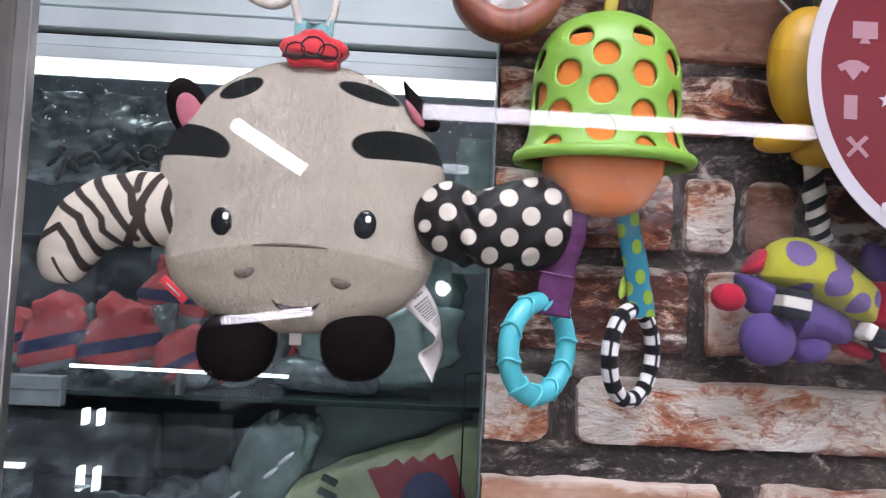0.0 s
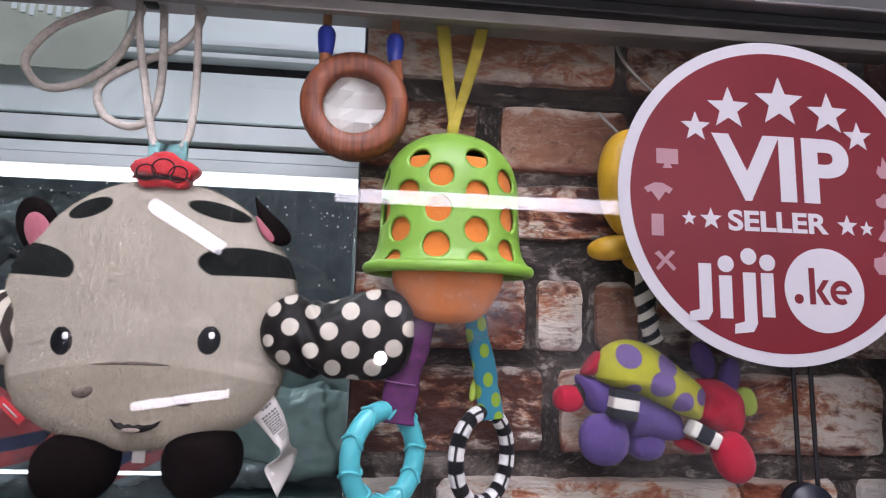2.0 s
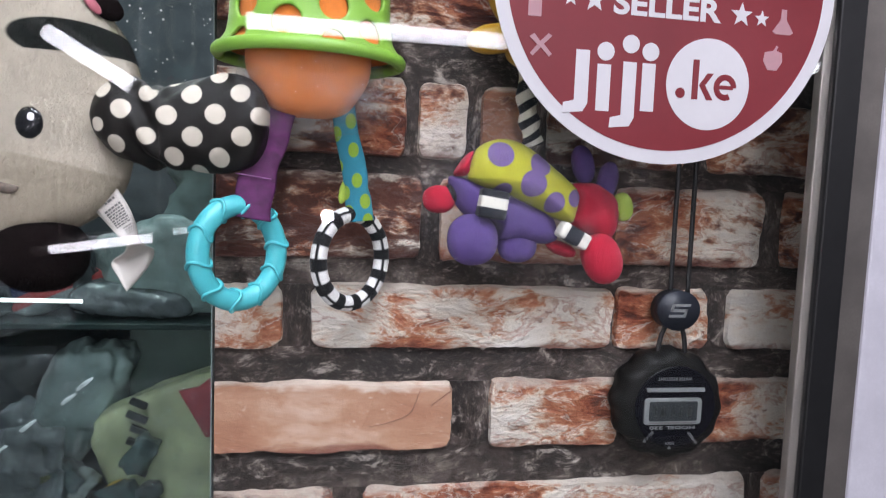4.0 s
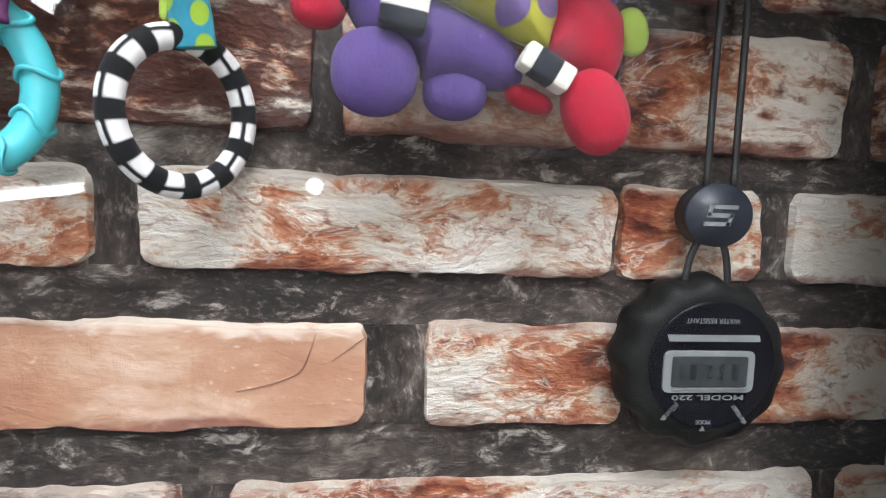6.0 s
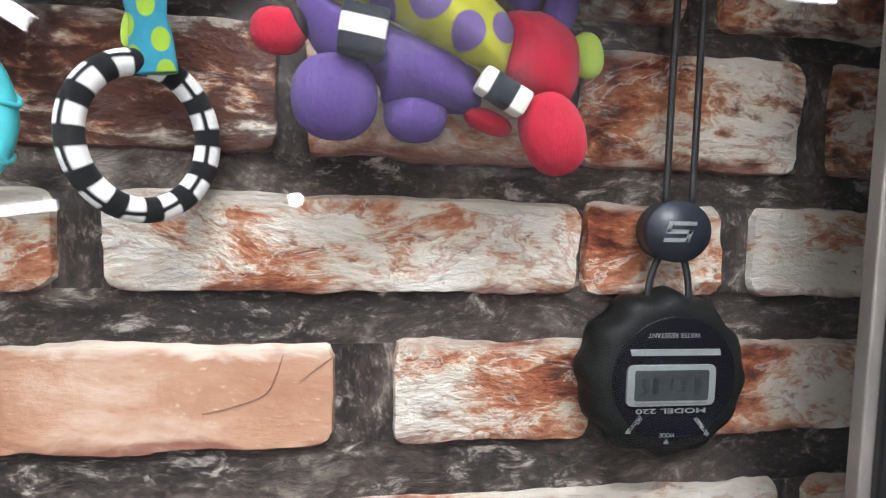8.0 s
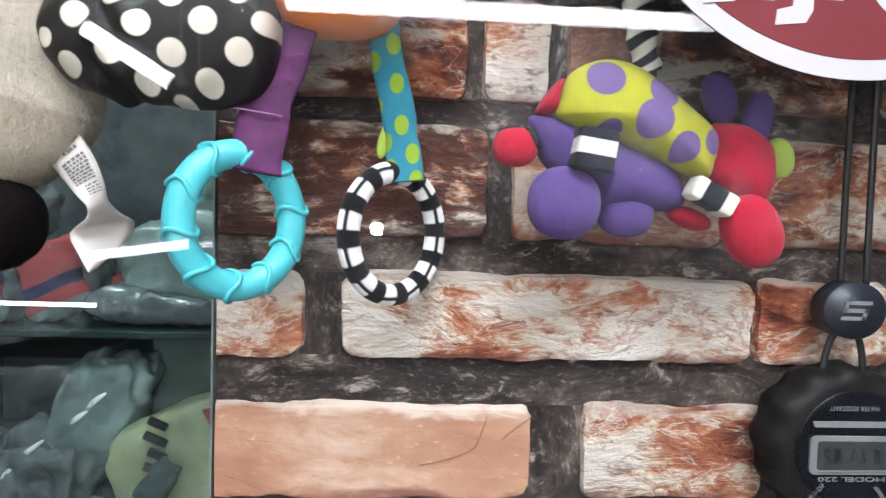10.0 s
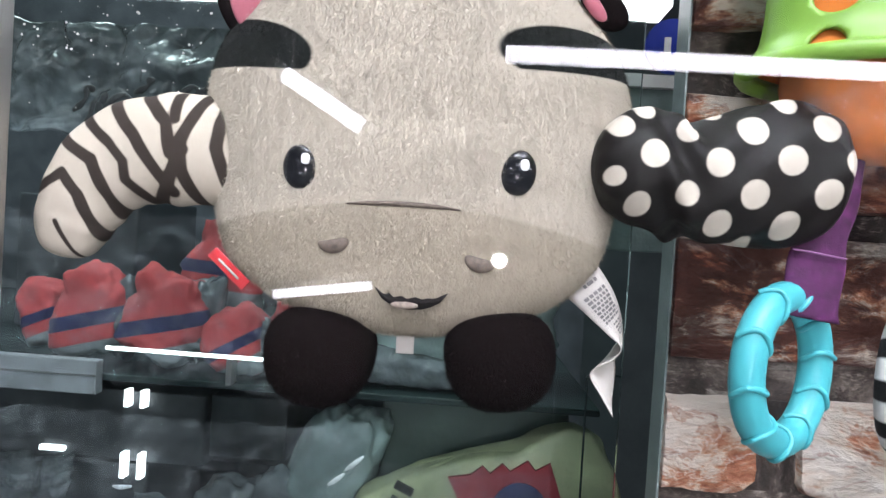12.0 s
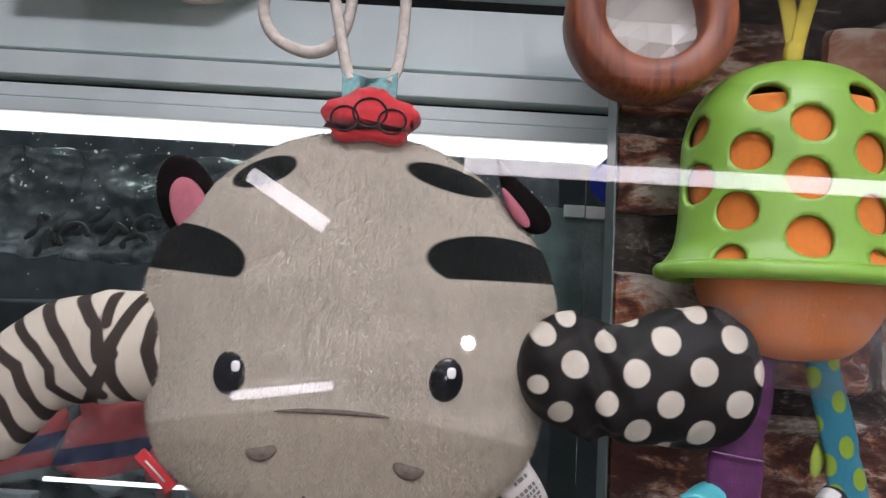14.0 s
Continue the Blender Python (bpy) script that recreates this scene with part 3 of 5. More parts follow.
# ---- things hanging in the window ----
def plush_zebra():
    z = thing("plush_zebra", "cream plush zebra toy with dark patches hanging on a cord", "plush toy", (-0.137, -0.028, 1.33))
    prof = ((1.3508, 0.004), (1.3530, 0.020), (1.3560, 0.031), (1.3600, 0.0405), (1.3680, 0.0525), (1.3760, 0.0580), (1.3850, 0.0608), (1.3960, 0.0622), (1.4093, 0.0638),
            (1.4224, 0.0646), (1.4357, 0.0612), (1.4430, 0.0565), (1.4496, 0.0515), (1.4594, 0.0418), (1.4660, 0.0325), (1.4710, 0.0215), (1.4745, 0.0060))
    bm = bmesh.new()
    line = smooth_line([(w, 0, h) for h, w in prof], 7)
    n, rows = 150, []
    for p in line:
        w, h = max(p.x, 0.0005), p.z
        d = 0.0205 * min(1.0, w / 0.064) ** 0.55
        lump = 1 + 0.012 * math.sin(h * 310)
        row = []
        for i in range(n):
            u = 2 * math.pi * i / n
            x, y = w * sgn(math.cos(u), 0.82), d * lump * sgn(math.sin(u), 0.82)
            q = 0.0011 * noise.noise(Vector((x * 45, y * 45, h * 45)))
            row.append(bm.verts.new((-0.1366 + x * (1 + q * 8), -0.0235 + y * (1 + q * 18), h)))
        rows.append(row)
    for a, b in zip(rows, rows[1:]):
        for i in range(n):
            bm.faces.new((a[i], a[(i + 1) % n], b[(i + 1) % n], b[i]))
    bm.faces.new(rows[0])
    bm.faces.new(rows[-1])
    head = part("head", bm, M_CREAM, z)

    pts = [v.co.copy() for v in head.data.vertices]

    def front(x, h):
        return min((abs(p.x - x) + abs(p.z - h), p.y) for p in pts if p.y < -0.02)[1]

    def leaf(x, h, cx, cz, a, b, turn):
        c, s = math.cos(radians(turn)), math.sin(radians(turn))
        u, v = (x - cx) * c + (h - cz) * s, -(x - cx) * s + (h - cz) * c
        return (1 - math.sqrt((u / a) ** 2 + (v / b) ** 2)) * b

    def patches(x, y, h):
        low = min(leaf(x, h, -0.1900, 1.4310, 0.0250, 0.0105, -4), h - 1.4268 + 0.06 * (x + 0.19))
        low2 = min(leaf(x, h, -0.0900, 1.4335, 0.0235, 0.0085, -4), h - 1.4290 - 0.02 * (x + 0.09))
        return max(low, low2, leaf(x, h, -0.1640, 1.4580, 0.0105, 0.0046, 18), leaf(x, h, -0.1075, 1.4590, 0.0140, 0.0040, -12))
    mark(head, "patch", patches)

    def seam_z(x):
        return 1.3897 - ((x + 0.137) / 0.056) ** 2 * 0.0085
    mark(head, "muzzle", lambda x, y, h: (seam_z(x) - h) if y < -0.015 else -0.01)
    # short pile standing off the cloth, left out round the embroidery
    rng = random.Random(2)

    def bare(o):
        return (abs(o.x + 0.1334) < 0.0115 and 1.3603 < o.z < 1.3658) or any(math.hypot((o.x - u) / 0.0050, (o.z - v) / 0.0030) < 1 for u, v in ((-0.1558, 1.3778), (-0.1150, 1.3752)))

    def pile(ob, count, short, long, material, label, keep):
        polys = [q for q in ob.data.polygons if keep(q.center) and len(q.vertices) == 4]
        verts, faces = [], []
        for q in rng.choices(polys, [q.area for q in polys], k=count):
            w0, w1, w2, w3 = (ob.data.vertices[k].co for k in q.vertices)
            s, r = rng.random(), rng.random()
            o = (w0 * (1 - s) + w1 * s) * (1 - r) + (w3 * (1 - s) + w2 * s) * r
            if bare(o):
                continue
            swirl = noise.noise(o * 70)
            d = (q.normal * 0.55 + Vector((0.35 * swirl + rng.uniform(-0.25, 0.25), 0, -0.55 + rng.uniform(-0.3, 0.3)))).normalized()
            side = d.cross(q.normal + Vector((rng.uniform(-0.4, 0.4), 0, rng.uniform(-0.4, 0.4)))).normalized() * 0.00013
            k = len(verts)
            verts += [o - side, o + side, o + d * rng.uniform(short, long)]
            faces.append((k, k + 1, k + 2))
        fm = bpy.data.meshes.new("pile")
        fm.from_pydata([tuple(v) for v in verts], [], faces)
        fm.materials.append(material)
        fur = new("pile", fm)
        fur.parent = z
        fur.matrix_parent_inverse = Matrix.Translation(-z.location)
        tagged(fur, label, kind="stuff")
        return fur
    fur = pile(head, 84000, 0.0006, 0.0015, M_CREAM, "short cream plush pile", lambda c: c.y < -0.014)
    mark(fur, "patch", patches)
    mark(fur, "muzzle", lambda x, y, h: (seam_z(x) - h) if y < -0.015 else -0.01)
    part("muzzle_seam", sweep([(x, front(x, seam_z(x)) + 0.0004, seam_z(x)) for x in (-0.153, -0.1490, -0.1445, -0.137, -0.1295, -0.125, -0.121)], lambda u: 0.0002 + 0.00065 * math.sin(3.1 * u), 0.0012), M_GREYTHREAD, z, "dark stitched seam")
    for ex, ez in ((-0.1667, 1.3988), (-0.1060, 1.4004)):
        ey = front(ex, ez) + 0.0006
        eye = part("eye", blob((ex, ey, ez), (0.0052, 0.0024, 0.0066), -4), M_EYE, z, "glossy black oval eye")
        part("eye_glint", blob((ex + 0.0017, ey - 0.0021, ez + 0.0019), (0.0013, 0.0005, 0.0016), 0, 0.8, 14, 8), M_WHITE, eye)
    for nx, nz, tr in ((-0.1558, 1.3776, 14), (-0.1150, 1.3748, -14)):
        part("nostril", blob((nx, front(nx, nz) + 0.0001, nz), (0.0047, 0.0012, 0.0021), tr, 0.9, 28, 14, lambda x, y, h: (x, y, h + 60 * x * x - 0.0007)), M_GREYTHREAD, z, "stitched heart-shaped nostril")
    lip = [(-0.1436, 1.3662), (-0.1418, 1.3646), (-0.1406, 1.3643), (-0.1398, 1.3648), (-0.1384, 1.3636), (-0.1362, 1.3641), (-0.1346, 1.3633), (-0.1322, 1.3640), (-0.1304, 1.3634), (-0.1287, 1.3639), (-0.1268, 1.3638), (-0.1250, 1.3648), (-0.1230, 1.3658)]
    jaw = [(-0.1250, 1.3630), (-0.1276, 1.3615), (-0.1305, 1.3606), (-0.1344, 1.3603), (-0.1385, 1.3611), (-0.1416, 1.3631)]
    bm = plate((lip + jaw)[::-1], -0.060, -0.032)
    for v in bm.verts:
        if v.co.y < -0.05:
            v.co.y = front(v.co.x, v.co.z) - 0.0016
    part("mouth", bm, M_MOUTH, z, "smiling embroidered mouth")
    part("tongue", blob((-0.1352, front(-0.1352, 1.3613) - 0.0019, 1.3616), (0.0040, 0.0006, 0.0011), 0, 1, 20, 8), M_TONGUE, z)
    # ears: cupped leaves, the second one folded
    for cx, cz, rx, rz, tr, yy in ((-0.1892, 1.4490, 0.0092, 0.0152, 24, -0.030), (-0.0865, 1.4560, 0.0043, 0.0140, 36, -0.030)):
        fold = rx < 0.006
        taper = (lambda x, y, h, rz=rz: (x * (1 - 0.75 * h / rz) + 0.0016 * (h / rz) ** 2, y, h)) if fold else None
        ear = part("ear", blob((cx, yy, cz), (rx, 0.0042, rz), tr, 1.0, 30, 20, taper), M_BLACKPLUSH, z, "black plush ear with a pink inside")
        part("inner_ear", blob((cx - 0.0012, yy - 0.0034, cz - 0.0040) if fold else (cx + 0.0022, yy - 0.0036, cz - 0.0028), (rx * (0.45 if fold else 0.62), 0.0016, rz * (0.52 if fold else 0.66)), tr, 1.0, 24, 14, taper), M_PINK, ear, "dusty pink lining")
    # striped ear: stripes as lines on the cloth, half width first
    stripes = (
        (0.00077, ((-0.1860, 1.4090), (-0.1840, 1.3980))),
        (0.00124, ((-0.1920, 1.4180), (-0.1930, 1.4030), (-0.1900, 1.3890))),
        (0.00124, ((-0.1980, 1.4170), (-0.2020, 1.4040), (-0.2020, 1.3960), (-0.1990, 1.3870))),
        (0.00108, ((-0.2050, 1.4180), (-0.2040, 1.4100))),
        (0.00124, ((-0.2030, 1.3980), (-0.2060, 1.3910), (-0.2100, 1.3860))),
        (0.00124, ((-0.2120, 1.4150), (-0.2060, 1.4090), (-0.2050, 1.4040))),
        (0.00124, ((-0.2210, 1.4120), (-0.2140, 1.4040), (-0.2070, 1.3930))),
        (0.00108, ((-0.2290, 1.4080), (-0.2210, 1.4020), (-0.2170, 1.3970), (-0.2170, 1.3920), (-0.2110, 1.3860))),
        (0.00124, ((-0.2350, 1.4020), (-0.2260, 1.3970), (-0.2220, 1.3870), (-0.2190, 1.3770))),
        (0.00124, ((-0.2410, 1.3900), (-0.2350, 1.3930), (-0.2300, 1.3870), (-0.2250, 1.3710))),
        (0.00046, ((-0.2370, 1.3790), (-0.2330, 1.3690))),
    )

    def stripe(x, y, h):
        best = -0.01
        wob = 0.0003 * noise.noise(Vector((x * 180, h * 180, 3)))
        for half, pts2 in stripes:
            if half > 0.001:
                (xa, za), (xb, zb), (xc, zc), (xd, zd) = pts2[0], pts2[1], pts2[-2], pts2[-1]
                la, lb = 0.004 / math.hypot(xa - xb, za - zb), 0.004 / math.hypot(xd - xc, zd - zc)
                pts2 = ((xa + (xa - xb) * la, za + (za - zb) * la), *pts2, (xd + (xd - xc) * lb, zd + (zd - zc) * lb)) if len(pts2) > 2 else pts2
            for (x0, z0), (x1, z1) in zip(pts2, pts2[1:]):
                dx, dz = x1 - x0, z1 - z0
                u = min(1, max(0, ((x - x0) * dx + (h - z0) * dz) / (dx * dx + dz * dz)))
                best = max(best, half * 1.35 + wob - math.hypot(x - x0 - u * dx, h - z0 - u * dz))
        return best
    widths = (0.0158, 0.0165, 0.0172, 0.0158, 0.0144, 0.0126, 0.0110, 0.0100)

    def ear_r(t):
        k = min(6, int(t * 7))
        f = t * 7 - k
        w = widths[k] * (1 - f) + widths[k + 1] * f
        fold = 1 - 0.035 * math.exp(-((t - 0.33) / 0.03) ** 2) + 0.012 * math.sin(t * 47)
        return w * fold * (1 if t < 0.84 else max(0.0004, 1 - ((t - 0.84) / 0.16) ** 2) ** 0.5)
    spine = ((-0.1780, -0.008, 1.4036), (-0.1932, -0.0245, 1.4035), (-0.2078, -0.031, 1.4027), (-0.2194, -0.033, 1.4004), (-0.2283, -0.034, 1.3943), (-0.2345, -0.034, 1.3849), (-0.2373, -0.034, 1.3772), (-0.2387, -0.034, 1.3682))
    mark(part("striped_ear", sweep(spine, ear_r, lambda t: ear_r(t) * 0.70, 128, k=26), M_STRIPE, z, "cream knit ear with dark brown stripes"), "patch", stripe)
    # dotted arm
    bm = bmesh.new()
    prof = ((-0.0852, 0.0015, 1.4050), (-0.0838, 0.0070, 1.4050), (-0.0800, 0.0125, 1.4050), (-0.0730, 0.0165, 1.4045), (-0.0640, 0.0168, 1.4030), (-0.0585, 0.0160, 1.4018), (-0.0500, 0.0180, 1.4022), (-0.0380, 0.0203, 1.4045),
            (-0.0290, 0.0202, 1.4048), (-0.0220, 0.0180, 1.4050), (-0.0178, 0.0125, 1.4060), (-0.0160, 0.0060, 1.4066), (-0.0157, 0.0010, 1.4068))
    rows = []
    for p in smooth_line(prof, 8):
        row = []
        for i in range(72):
            u = 2 * math.pi * i / 72
            fold = 1 + 0.13 * math.sin(5 * u + p.x * 420) * math.exp(-((p.x + 0.0625) / 0.006) ** 2) + 0.03 * math.sin(7 * u - p.x * 300)
            row.append(bm.verts.new((p.x, -0.0355 + 0.0118 * min(1, p.y / 0.016) ** 0.7 * math.sin(u) * fold, p.z + p.y * math.cos(u) * fold)))
        rows.append(row)
    for a, b in zip(rows, rows[1:]):
        for i in range(72):
            bm.faces.new((a[i], a[(i + 1) % 72], b[(i + 1) % 72], b[i]))
    bm.faces.new(rows[0])
    bm.faces.new(rows[-1])
    dots = ((-0.0788, 1.4148, 0.0034), (-0.0705, 1.4071, 0.0038), (-0.0733, 1.3936, 0.0033), (-0.0800, 1.4008, 0.0027), (-0.0612, 1.3970, 0.0034), (-0.0535, 1.4056, 0.0039), (-0.0446, 1.4148, 0.0040), (-0.0438, 1.3977, 0.0039),
            (-0.0350, 1.4071, 0.0040), (-0.0257, 1.4164, 0.0038), (-0.0249, 1.3988, 0.0039), (-0.0516, 1.3896, 0.0036), (-0.0340, 1.3900, 0.0039), (-0.0615, 1.4139, 0.0032), (-0.0178, 1.4075, 0.0036), (-0.0535, 1.4215, 0.0034), (-0.0430, 1.3838, 0.0030), (-0.0350, 1.4235, 0.0034), (-0.0720, 1.4200, 0.003))
    mark(part("dotted_ear", bm, M_DOTS, z, "black satin ear with white dots"), "patch", lambda x, y, h: max(r - math.hypot(x - a, h - b) for a, b, r in dots))
    for fx, fz, tr in ((-0.1605, 1.3440, -4), (-0.1070, 1.3465, 5)):
        foot = part("foot", blob((fx, -0.031, fz), (0.0162, 0.0165, 0.0145), tr, 0.82, 40, 26, lambda x, y, h: (x * (1 + 6 * h), y, h)), M_BLACKPLUSH, z, "round black plush foot")
        pile(foot, 7000, 0.0006, 0.0013, M_BLACKPLUSH, "short black plush pile", lambda c: c.y < -0.026)
    # flower clip
    petals = []
    for i in range(72):
        u = 2 * math.pi * i / 72
        k = 1 + 0.13 * math.cos(5 * (u - math.pi / 2))
        petals.append((-0.1332 + 0.0140 * k * math.cos(u), 1.4765 + 0.0084 * k * math.sin(u) - 0.0012 * abs(math.cos(u)) ** 3))
    flower = part("flower_clip", plate(petals[::-1], -0.0400, -0.0330, 0.0022), M_RED, z, "red felt flower with black stitched loops")
    for cx, cz, r in ((-0.1405, 1.4750, 0.0042), (-0.1330, 1.4772, 0.0050), (-0.1262, 1.4748, 0.0042)):
        part("stitch_loop", sweep(ring_line(cx, -0.0402, cz, r, r * 0.9), 0.00034, closed=True, seg=6, k=3), M_BLACKTHREAD, flower)
    part("hanging_tape", plate([(-0.1432, 1.476), (-0.1265, 1.476), (-0.1262, 1.4932), (-0.1300, 1.4905), (-0.1350, 1.4898), (-0.1400, 1.4912), (-0.1437, 1.4940)][::-1], -0.0335, -0.0305, 0.0005), M_TEALCLOTH, z, "teal woven tape")
    tagz = part("side_tag", box(-0.1965, -0.1820, -0.0335, -0.0325, 1.3660, 1.3697, 0.0002, 42), M_RED, z, "small red woven tag")
    part("print_bar", box(-0.1935, -0.1850, -0.0338, -0.0336, 1.3675, 1.3682, 0, 42), M_LABEL, tagz)
    # care label: a curled satin ribbon with printed lines across it
    edges = (((-0.0917, 1.3689), (-0.0815, 1.3787)), ((-0.0833, 1.3619), (-0.0748, 1.3693)), ((-0.0766, 1.3563), (-0.0715, 1.3613)), ((-0.0728, 1.3528), (-0.0705, 1.3552)),
             ((-0.0742, 1.3489), (-0.0702, 1.3513)), ((-0.0800, 1.3441), (-0.0690, 1.3482)), ((-0.0768, 1.3379), (-0.0694, 1.3420)), ((-0.0733, 1.3324), (-0.0731, 1.3334)))
    depth = (-0.026, -0.031, -0.035, -0.036, -0.034, -0.032, -0.033, -0.034)
    left = smooth_line([(a[0], d, a[1]) for (a, c), d in zip(edges, depth)], 6)
    right = smooth_line([(c[0], d + turn_in, c[1]) for (a, c), d, turn_in in zip(edges, depth, (-0.002, 0.002, 0.006, 0.008, 0.013, 0.018, 0.014, 0.004))], 6)
    bm = bmesh.new()
    rows = [[bm.verts.new(p.lerp(q, k / 5) + Vector((0, -0.0010 * math.sin(math.pi * k / 5), 0))) for k in range(6)] for p, q in zip(left, right)]
    for a, c in zip(rows, rows[1:]):
        for k in range(5):
            bm.faces.new((a[k], a[k + 1], c[k + 1], c[k]))
    lab = part("care_label", bm, M_LABEL, z, "curled white satin care label with small print")
    lab.modifiers.new("thick", "SOLIDIFY").thickness = 0.0003

    def on_label(s, u):
        k = min(len(left) - 2, int(s))
        p, q = left[k].lerp(left[k + 1], s - k), right[k].lerp(right[k + 1], s - k)
        return p.lerp(q, u) + Vector((0, -0.0010 * math.sin(math.pi * u) - 0.0006, 0))
    rngl = random.Random(8)
    for s, u0, u1, tall in ((2.0, 0.30, 0.92, 0.55), (3.1, 0.42, 0.80, 0.5)) + tuple((4.6 + 0.75 * i, 0.22, 0.86, 0.5) for i in range(8)) + tuple((11.2 + 0.9 * i, 0.45, 0.9, 0.5) for i in range(4)):
        bm = bmesh.new()
        u = u0
        while u < u1:
            e = min(u1, u + rngl.uniform(0.05, 0.16))
            bm.faces.new([bm.verts.new(on_label(*c)) for c in ((s, u), (s, e), (s + tall, e), (s + tall, u))])
            u = e + 0.035
        part("print_line", bm, M_PRINT, lab, "", False)
    part("white_tab", box(-0.1382, -0.1328, -0.030, -0.029, 1.3455, 1.3510, 0.0002), M_LABEL, z, "tiny white sewn tab")
    cord = ((-0.1560, -0.030, 1.5700), (-0.1546, -0.030, 1.5475), (-0.1486, -0.031, 1.5187), (-0.1432, -0.032, 1.4960), (-0.1410, -0.032, 1.4900))
    part("cord", sweep(cord, 0.00185), M_CORD, z, "cream drawstring cord")
    part("cord", sweep(((-0.1283, -0.030, 1.5700), (-0.1256, -0.030, 1.5232), (-0.1262, -0.031, 1.4980), (-0.1290, -0.032, 1.4895)), 0.00185), M_CORD, z)
    part("cord", sweep(((-0.1460, -0.027, 1.5700), (-0.1433, -0.027, 1.5278), (-0.1459, -0.027, 1.5074), (-0.1551, -0.027, 1.5005), (-0.1672, -0.027, 1.5046), (-0.1727, -0.026, 1.5142), (-0.1705, -0.026, 1.5229),
                        (-0.1584, -0.025, 1.5325), (-0.1407, -0.024, 1.5427), (-0.1296, -0.025, 1.5540), (-0.1262, -0.026, 1.5700)), 0.00195), M_CORD, z)
    part("cord", sweep(((-0.1600, -0.022, 1.5700), (-0.1950, -0.021, 1.5547), (-0.2085, -0.021, 1.5405), (-0.2105, -0.021, 1.5302), (-0.2013, -0.021, 1.5205), (-0.1885, -0.021, 1.5217), (-0.1739, -0.022, 1.5299),
                        (-0.1648, -0.022, 1.5438), (-0.1560, -0.023, 1.5700)), 0.0020), M_CORD, z)
    part("cord_stop", box(-0.1535, -0.1475, -0.033, -0.027, 1.5610, 1.5680, 0.001), M_GASKET, z, "small black cord lock")


plush_zebra()


def mirror_toy():
    t = thing("wooden_ring_toy", "red-brown wooden ring toy with a faceted clear lens", "toy", (-0.0483, -0.033, 1.486))
    cx, cz, yy = -0.0483, 1.5143, -0.034
    bm = bmesh.new()
    n, sec = 72, ((0.0152, -0.0062), (0.0162, -0.0078), (0.0242, -0.0078), (0.0258, -0.0060), (0.0264, 0.0), (0.0258, 0.0064), (0.0242, 0.0082), (0.0162, 0.0082), (0.0152, 0.0066))
    rings = [[bm.verts.new((cx + r * math.cos(2 * math.pi * i / n), yy + y, cz + r * math.sin(2 * math.pi * i / n))) for r, y in sec] for i in range(n)]
    for i in range(n):
        a, b = rings[i], rings[(i + 1) % n]
        for j in range(len(sec)):
            k = (j + 1) % len(sec)
            bm.faces.new((a[j], a[k], b[k], b[j]))
    part("ring", bm, M_WOOD, t)
    bm = bmesh.new()
    s, rl, grid = 0.0078, random.Random(3), {}
    for i in range(-2, 3):
        for j in range(-2, 3):
            x, h = i * s, j * s
            k = min(1.0, 0.0160 / max(1e-6, math.hypot(x, h)))
            grid[i, j] = bm.verts.new((cx + x * k, yy - 0.001 + rl.uniform(-0.0034, 0.0034), cz + h * k))
    for i in range(-2, 2):
        for j in range(-2, 2):
            bm.faces.new((grid[i, j], grid[i + 1, j], grid[i + 1, j + 1], grid[i, j + 1]))
    lens = part("lens", bm, M_LENS, t, "faceted clear plastic lens", False)
    lens.modifiers.new("thick", "SOLIDIFY").thickness = 0.003
    for px, pz in ((-0.0640, 1.5480), (-0.0300, 1.5465)):
        part("post", sweep(((px + (0.002 if px > -0.04 else 0.0), -0.034, pz - 0.0165), (px, -0.034, pz - 0.004)), 0.0030, k=3), M_TAN, t, "orange-brown peg")
        bead = sweep(((px, -0.034, pz - 0.0080), (px, -0.034, pz - 0.0045), (px, -0.034, pz), (px, -0.034, pz + 0.0035), (px, -0.034, pz + 0.0045), (px, -0.034, pz + 0.0060), (px, -0.034, pz + 0.0070)),
                     lambda u: 0.0026 + 0.0019 * max(0, math.sin(u * 3.3)) ** 0.7 - (0.0010 if 0.62 < u < 0.74 else 0), seg=20, k=5)
        part("bead", bead, M_BLUE, t, "dark blue plastic bead")
        part("cord", sweep(((px, -0.034, pz + 0.006), (px, -0.034, pz + 0.022)), 0.0022, k=3), M_TAN, t)


mirror_toy()


